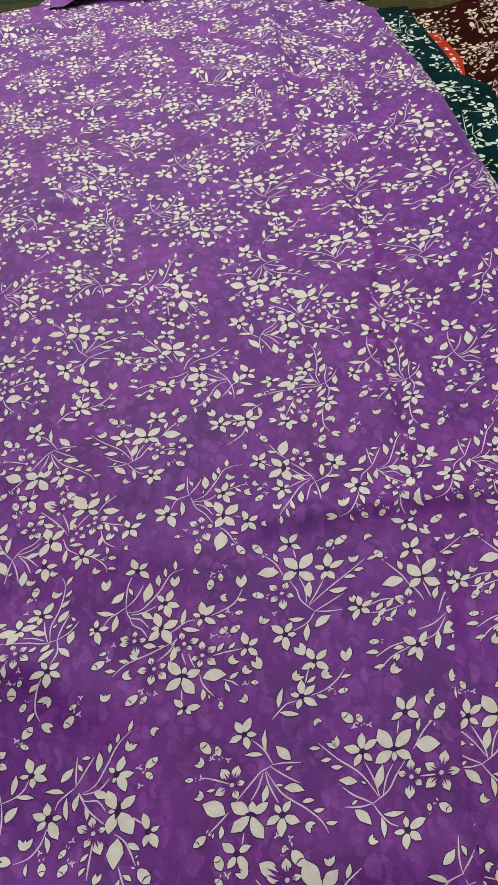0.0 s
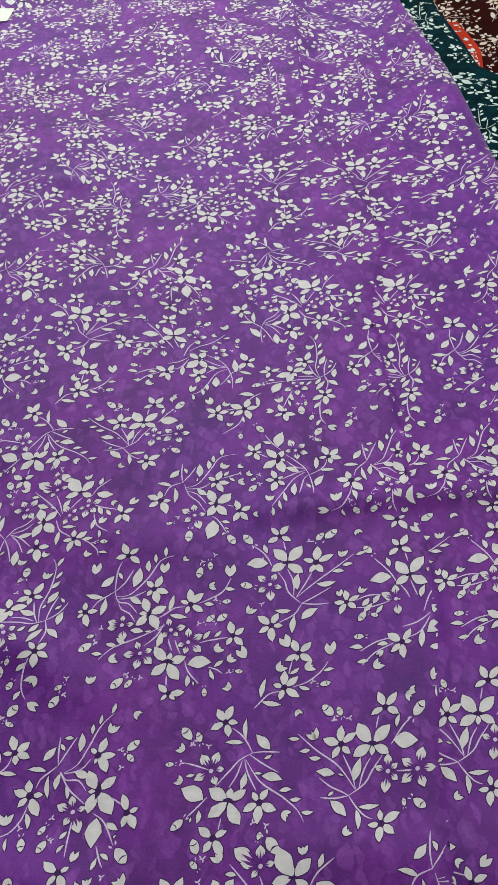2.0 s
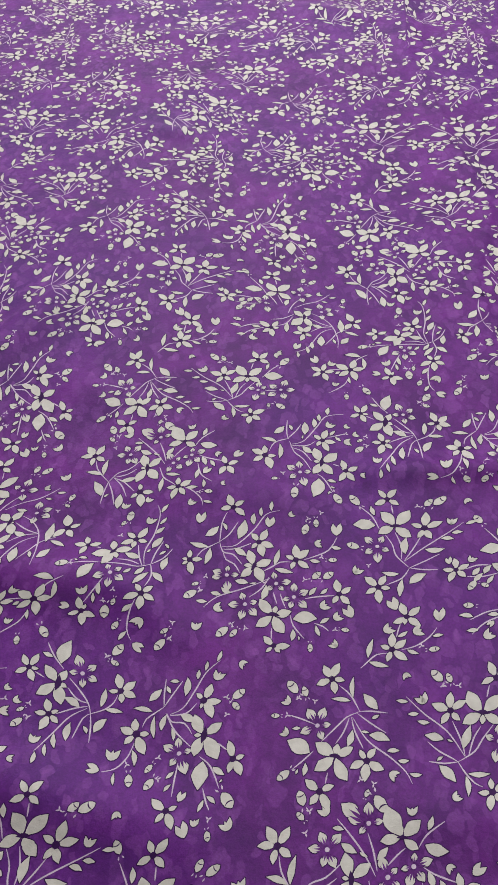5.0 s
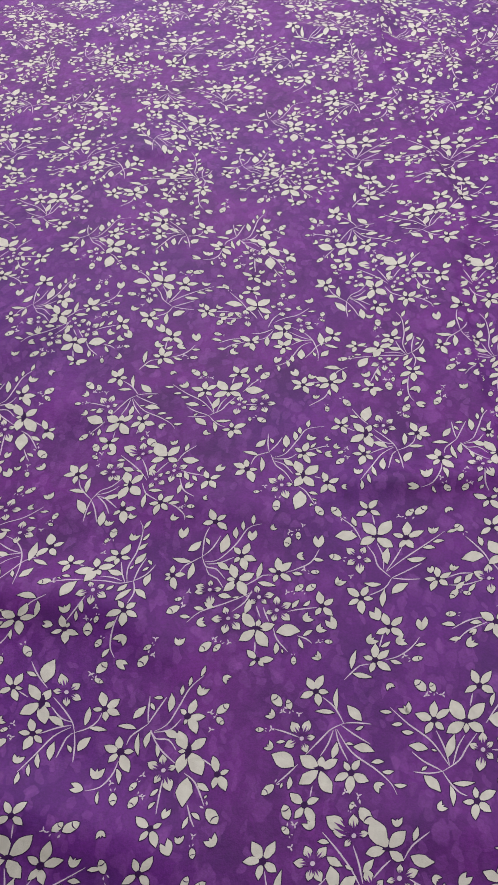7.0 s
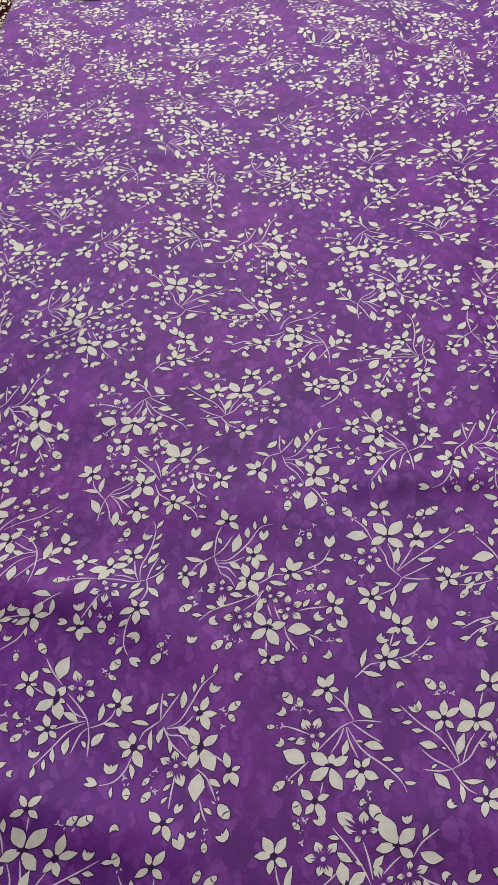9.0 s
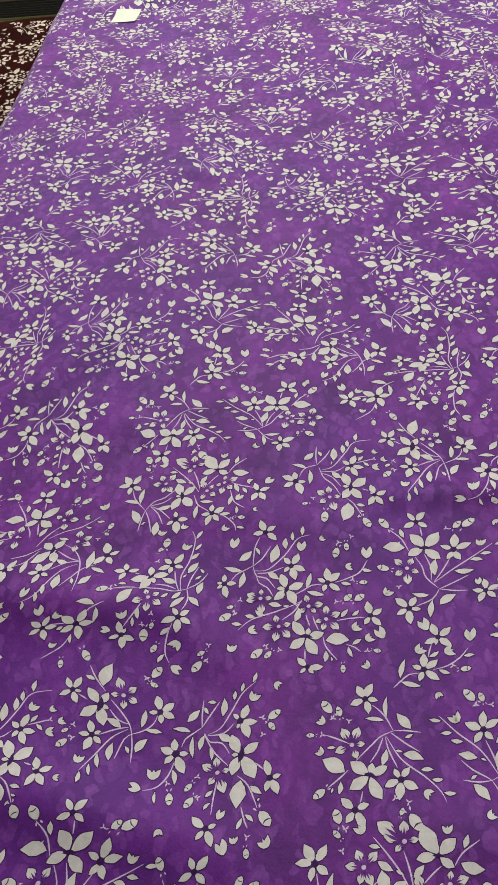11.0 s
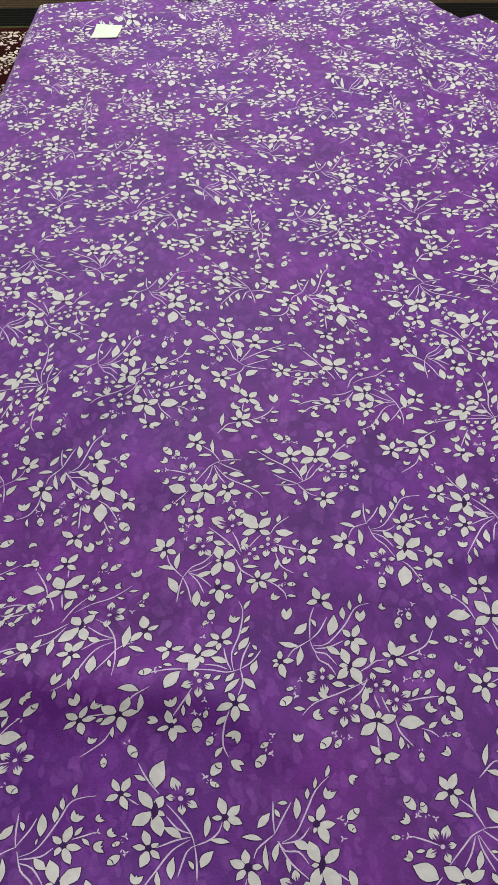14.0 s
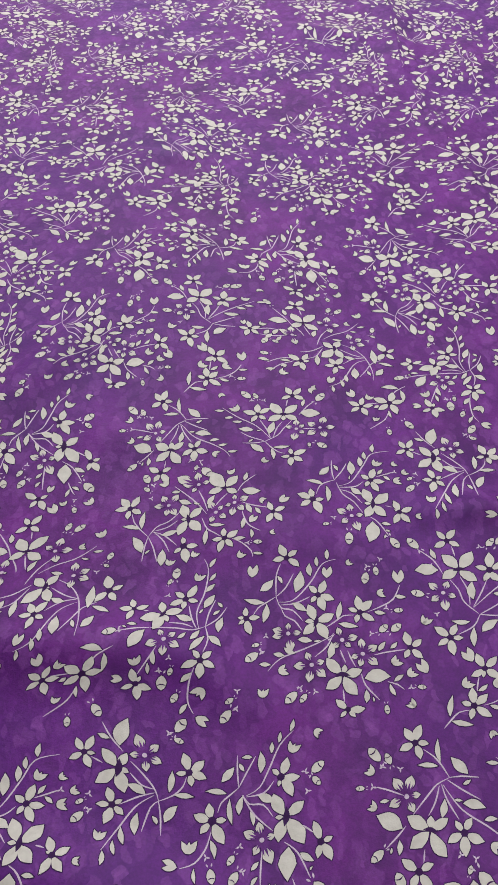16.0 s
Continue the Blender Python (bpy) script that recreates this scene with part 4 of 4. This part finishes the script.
# local corrections to the skew, also fitted to the camera's view
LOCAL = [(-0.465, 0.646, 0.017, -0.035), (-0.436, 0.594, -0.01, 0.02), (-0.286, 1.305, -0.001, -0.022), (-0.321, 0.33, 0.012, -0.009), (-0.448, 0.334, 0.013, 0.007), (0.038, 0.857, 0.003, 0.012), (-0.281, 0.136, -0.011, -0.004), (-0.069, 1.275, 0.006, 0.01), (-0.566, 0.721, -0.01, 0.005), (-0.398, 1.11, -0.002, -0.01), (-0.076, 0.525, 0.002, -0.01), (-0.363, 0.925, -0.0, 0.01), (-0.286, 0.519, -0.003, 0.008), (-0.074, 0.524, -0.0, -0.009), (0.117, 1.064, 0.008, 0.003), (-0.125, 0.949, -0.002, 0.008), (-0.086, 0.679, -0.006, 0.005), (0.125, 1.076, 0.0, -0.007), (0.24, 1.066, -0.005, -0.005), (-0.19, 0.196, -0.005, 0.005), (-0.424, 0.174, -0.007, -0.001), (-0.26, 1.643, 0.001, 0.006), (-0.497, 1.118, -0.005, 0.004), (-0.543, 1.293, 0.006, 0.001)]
# finer fit to the camera's view: place in metres, then print shift in millimetres
VIEW_SHIFTS = [(-0.29, 0.92, -3, 39), (-0.11, 1.74, 14, 28), (-0.53, 0.65, 12, -32), (0.11, 1.22, -24, 0), (-0.06, 0.95, 11, -19), (0.21, 0.39, 11, 21), (-0.21, 1.27, -3, -23), (-0.39, 1.38, 17, -9), (-0.38, 1.24, -7, -15), (-0.61, 0.57, 7, 6), (-0.35, 0.17, -7, 19), (-0.28, 1.75, -5, 15), (-0.53, 1.26, -11, 11), (0.16, 0.89, -19, 25), (0.08, 0.95, -1, -25), (-0.01, 1.08, 3, 6), (-0.20, 0.85, -11, 16), (-0.38, 0.62, 10, -10), (0.09, 0.41, -2, -3), (0.11, 0.84, 1, -9), (-0.41, 1.07, 0, 10), (-0.27, 0.22, 1, -4), (-0.17, 1.30, -12, 9), (-0.34, 1.19, -17, 12)]
SHIFT_Y = (0.0, 0.27, 0.46, 0.57, 0.81, 1.03, 1.37, 2.2)
SHIFT_DX = (0.108, 0.110, 0.117, 0.118, 0.118, 0.147, 0.182, 0.19)
SHIFT_DY = (0.030, 0.021, 0.016, 0.0, -0.004, -0.010, -0.003, 0.0)


def fitted_to_view(s):
    """From the flat print to the sheet, warped to fit the camera's view."""
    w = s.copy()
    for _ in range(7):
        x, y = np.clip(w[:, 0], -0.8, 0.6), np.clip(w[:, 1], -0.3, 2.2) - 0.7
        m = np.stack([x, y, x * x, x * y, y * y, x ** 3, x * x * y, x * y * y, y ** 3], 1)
        g = np.stack([m @ np.array(VIEW_SKEW_X), m @ np.array(VIEW_SKEW_Y)], 1)
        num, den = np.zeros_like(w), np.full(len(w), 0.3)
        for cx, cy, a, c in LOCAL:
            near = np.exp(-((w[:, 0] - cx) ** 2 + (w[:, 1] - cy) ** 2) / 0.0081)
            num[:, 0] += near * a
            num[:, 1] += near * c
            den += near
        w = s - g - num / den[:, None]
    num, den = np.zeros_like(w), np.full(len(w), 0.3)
    for cx, cy, a, c in VIEW_SHIFTS:
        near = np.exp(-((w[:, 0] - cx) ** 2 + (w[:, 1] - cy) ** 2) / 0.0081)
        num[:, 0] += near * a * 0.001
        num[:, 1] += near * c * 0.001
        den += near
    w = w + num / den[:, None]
    # over raised folds the print slides towards the camera, to fit its view
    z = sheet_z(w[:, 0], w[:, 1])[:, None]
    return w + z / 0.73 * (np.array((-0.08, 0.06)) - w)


def past_pleat(s):
    w = fitted_to_view(s)
    y = w[:, 1]
    return w + np.stack([np.interp(y, SHIFT_Y, SHIFT_DX), np.interp(y, SHIFT_Y, SHIFT_DY)], 1)


# a second pleat nearer the border, past which the print's offset fits the camera's view
PLEAT_2_Y = (-0.4, 0.1, 0.322, 0.386, 0.467, 0.559, 0.625, 0.727, 0.806, 1.0, 1.2, 1.3)
PLEAT_2_X = (0.4, 0.35, 0.332, 0.348, 0.364, 0.36, 0.359, 0.373, 0.384, 0.384, 0.5, 0.62)


def pleat_2(y):
    return np.interp(y, PLEAT_2_Y, PLEAT_2_X)


def past_pleat_2(s):
    w = fitted_to_view(s)
    return w + np.stack([np.full(len(w), -0.106), np.interp(w[:, 1], (0.2, 0.633, 0.851, 1.034, 1.3), (-0.02, -0.042, -0.067, -0.116, -0.13))], 1)


def print_on(sheet, place, height, inside, inks, turns, box, near=None):
    """Lays the repeat over a sheet. Bouquets whose middle is near by keep their flowers and leaves as parts; the rest is one print."""
    rest_v, rest_f, rest_s = [], [], []
    for na in turns[0]:
        for nb in turns[1]:
            for xy, up, faces, quads, slots, items, middle in DRAWN:
                step = na * STEP_A + nb * STEP_B
                mid = place(np.array([middle]) + step)[0]
                if not (box[0] - 0.2 < mid[0] < box[1] + 0.2 and box[2] - 0.2 < mid[1] < box[3] + 0.2):
                    continue
                w = place(xy + step)
                ok = inside(w[:, 0], w[:, 1])
                if not ok.any():
                    continue
                z = height(w[:, 0], w[:, 1]) + up
                whole = ok[quads].all(1)

                def cut(which, name, parent):
                    keep = [i for i in which if whole[i]]
                    if not keep:
                        return None
                    used = sorted({v for i in keep for v in faces[i]})
                    again = {v: k for k, v in enumerate(used)}
                    return mesh_object(name, [(w[v, 0], w[v, 1], z[v]) for v in used], [tuple(again[v] for v in faces[i]) for i in keep],
                                       inks, [slots[i] for i in keep], parent)

                if near and near(*mid):
                    spray = None
                    for nm, a, b in sorted(items, key=lambda it: it[0] != "printed_stem"):
                        made = cut(range(a, b), nm if spray else "printed_bouquet", spray or sheet)
                        spray = spray or made
                    continue
                base = len(rest_v)
                rest_v += list(zip(w[:, 0].tolist(), w[:, 1].tolist(), z.tolist()))
                for i in np.nonzero(whole)[0].tolist():
                    rest_f.append([base + v for v in faces[i]])
                    rest_s.append(slots[i])
    ob = mesh_object("floral_print", rest_v, rest_f, inks, rest_s, sheet)
    bm = bmesh.new()
    bm.from_mesh(ob.data)
    bmesh.ops.delete(bm, geom=[v for v in bm.verts if not v.link_faces], context="VERTS")
    bm.to_mesh(ob.data)
    bm.free()
    return tagged(ob, kind="stuff")


purple = purple_sheet()
INKS = [INK, STEM_INK, DARK_INK, PURPLE]
print_on(purple, fitted_to_view, purple_z, lambda x, y: (border_distance(x, y) > 0.004) & (y > -0.34) & (x < pleat(y)), INKS, (range(-4, 6), range(-4, 6)), (-0.75, 0.3, -0.35, 2.3),
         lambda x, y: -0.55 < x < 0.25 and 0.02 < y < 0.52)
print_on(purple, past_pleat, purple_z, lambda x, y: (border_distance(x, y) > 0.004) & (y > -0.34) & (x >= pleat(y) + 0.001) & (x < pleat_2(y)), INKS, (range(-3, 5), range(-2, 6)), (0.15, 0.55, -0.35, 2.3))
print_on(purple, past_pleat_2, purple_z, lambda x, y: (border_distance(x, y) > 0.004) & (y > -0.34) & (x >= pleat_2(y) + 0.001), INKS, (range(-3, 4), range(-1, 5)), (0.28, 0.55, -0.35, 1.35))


# ---- the lifted fold at the far border ----
vs, fs, n = [], [], 30
for j in range(12):
    for i in range(n + 1):
        u, v = i / n, j / 11
        x = -0.375 + 0.31 * u
        y = 2.09 + 0.22 * v + 0.012 * math.sin(9 * u + 3)
        vs.append((x, y, -0.004 + 0.027 * (1 - 0.45 * v) * math.sin(math.pi * u) ** 0.8 + 0.003 * math.sin(31 * u + 4 * v)))
fs = [(j * (n + 1) + i, j * (n + 1) + i + 1, (j + 1) * (n + 1) + i + 1, (j + 1) * (n + 1) + i) for j in range(11) for i in range(n)]
lifted = mesh_object("lifted_fold", vs, fs, [PURPLE], parent=purple)


def lifted_z(x, y):
    u, v = np.clip((x + 0.375) / 0.31, 0, 1), np.clip((y - 2.09) / 0.22, 0, 1)
    return -0.004 + 0.027 * (1 - 0.45 * v) * np.sin(np.pi * u) ** 0.8 + 0.003 * np.sin(31 * u + 4 * v) + 0.001


print_on(lifted, lambda s: fitted_to_view(s) + np.array((0.06, 0.03)), lifted_z, lambda x, y: (x > -0.36) & (x < -0.08) & (y > 2.115) & (y < 2.3), INKS, (range(0, 7), range(-1, 6)), (-0.4, 0.0, 2.1, 2.3))


# ---- the other fabrics beside it ----
def side_sheet(label, rows, mat, ink, z0, turn, shift, wave, seed, nx=60, ny=90, heap=0.0):
    """A loosely laid printed sheet; rows: y and the left and right border there. heap: folds that rise away from the purple sheet."""
    ry, rl, rr = (np.array(v) for v in zip(*rows))
    ph = random.Random(seed).uniform(0, 6)

    def z_at(x, y):
        rise = np.clip((np.abs(x - 0.0) - 0.60) / 0.12, 0, 1)
        z = z0 + wave * (np.sin(11 * x + 5 * y + ph) * np.cos(8 * y - 4 * x + ph) + 0.5 * np.sin(26 * x - 9 * y + 2 * ph))
        return z + heap * rise * (0.6 + np.abs(np.sin(7 * x + 9 * y + 1.5 * np.sin(6 * y + ph))) ** 0.7 + 0.4 * np.sin(19 * y - 13 * x))

    y = np.repeat(np.linspace(ry[0], ry[-1], ny)[:, None], nx, 1)
    u = np.linspace(0, 1, nx)[None, :]
    x = np.interp(y, ry, rl) * (1 - u) + np.interp(y, ry, rr) * u + 0.004 * np.sin(21 * y + ph) * np.abs(2 * u - 1) ** 8
    y = y + 0.012 * np.sin(9 * x + ph) * ((y - ry[0]) / (ry[-1] - ry[0])) ** 8
    z = z_at(x, y)
    faces = [(j * nx + i, j * nx + i + 1, (j + 1) * nx + i + 1, (j + 1) * nx + i) for j in range(ny - 1) for i in range(nx - 1)]
    ob = tagged(mesh_object("fabric_sheet", list(zip(x.ravel().tolist(), y.ravel().tolist(), z.ravel().tolist())), faces, [mat]),
                label, "fabric", group="fabrics beside the purple sheet")
    co, si = math.cos(radians(turn)), math.sin(radians(turn))

    def place(s):
        return np.stack([s[:, 0] * co - s[:, 1] * si + shift[0], s[:, 0] * si + s[:, 1] * co + shift[1]], 1)

    def inside(px, py):
        return (px > np.interp(py, ry, rl) + 0.006) & (px < np.interp(py, ry, rr) - 0.006) & (py > ry[0]) & (py < ry[-1] - 0.014)
    print_on(ob, place, z_at, inside, [ink, ink, mat, mat], (range(-5, 8), range(-5, 8)), (rl.min(), rr.max(), ry[0], ry[-1]))
    return ob


side_sheet("maroon cotton fabric with cream floral print beside the purple sheet", [(0.55, -1.35, -0.70), (1.96, -1.30, -0.66)],
           MAROON, CREAM_INK, -0.013, 8, (-0.1, 0.3), 0.0012, 1)
side_sheet("teal cotton fabric with pale floral print, edge showing under purple",
           [(0.30, -0.80, -0.66), (0.95, -0.775, -0.66), (1.03, -0.762, -0.66), (1.18, -0.745, -0.66), (1.28, -0.727, -0.66), (1.45, -0.70, -0.66)],
           TEAL, MINT_INK, -0.0105, 60, (0.1, 0.3), 0.0004, 2, 24, 60)
side_sheet("maroon cotton fabric with cream floral print, loosely heaped", [(0.30, 0.45, 1.35), (1.80, 0.50, 1.20), (1.90, 0.50, 0.80)],
           MAROON, CREAM_INK, -0.0155, -30, (0.2, 0.1), 0.0008, 3, heap=0.016)
side_sheet("orange cotton fabric strip with pale print under the purple border", [(0.62, 0.45, 0.53), (0.97, 0.45, 0.549), (1.14, 0.45, 0.549)],
           ORANGE, MINT_INK, -0.013, 20, (0.1, 0.0), 0.0004, 4, 24, 40)
side_sheet("orange cotton fabric corner with pale print beside the teal fabric", [(1.55, 0.48, 0.572), (1.63, 0.48, 0.580), (1.77, 0.48, 0.566)],
           ORANGE, MINT_INK, -0.013, 50, (0.1, 0.2), 0.0004, 6, 24, 24)
side_sheet("teal cotton fabric with pale floral print beside the purple sheet",
           [(1.08, 0.40, 0.530), (1.124, 0.40, 0.538), (1.32, 0.40, 0.585), (1.50, 0.40, 0.612), (1.56, 0.40, 0.565), (1.70, 0.40, 0.543), (1.91, 0.38, 0.525)],
           TEAL, MINT_INK, -0.0105, 45, (0.3, 0.2), 0.0004, 5, 30, 70)

# ---- paper slip on the purple sheet ----
vs, fs = [], []
for j in range(5):
    for i in range(5):
        x, y = -0.543 + 0.062 * i / 4 + 0.010 * j / 4, 1.876 + 0.055 * j / 4 - 0.003 * i / 4
        vs.append((x, y, float(purple_z(x, y)) + 0.0022 + 0.0012 * (i / 4) ** 3))
fs = [(j * 5 + i, j * 5 + i + 1, (j + 1) * 5 + i + 1, (j + 1) * 5 + i) for j in range(4) for i in range(4)]
tagged(mesh_object("paper_slip", vs, fs, [PAPER]), "small blank pale yellow paper slip on the purple fabric", "paper")
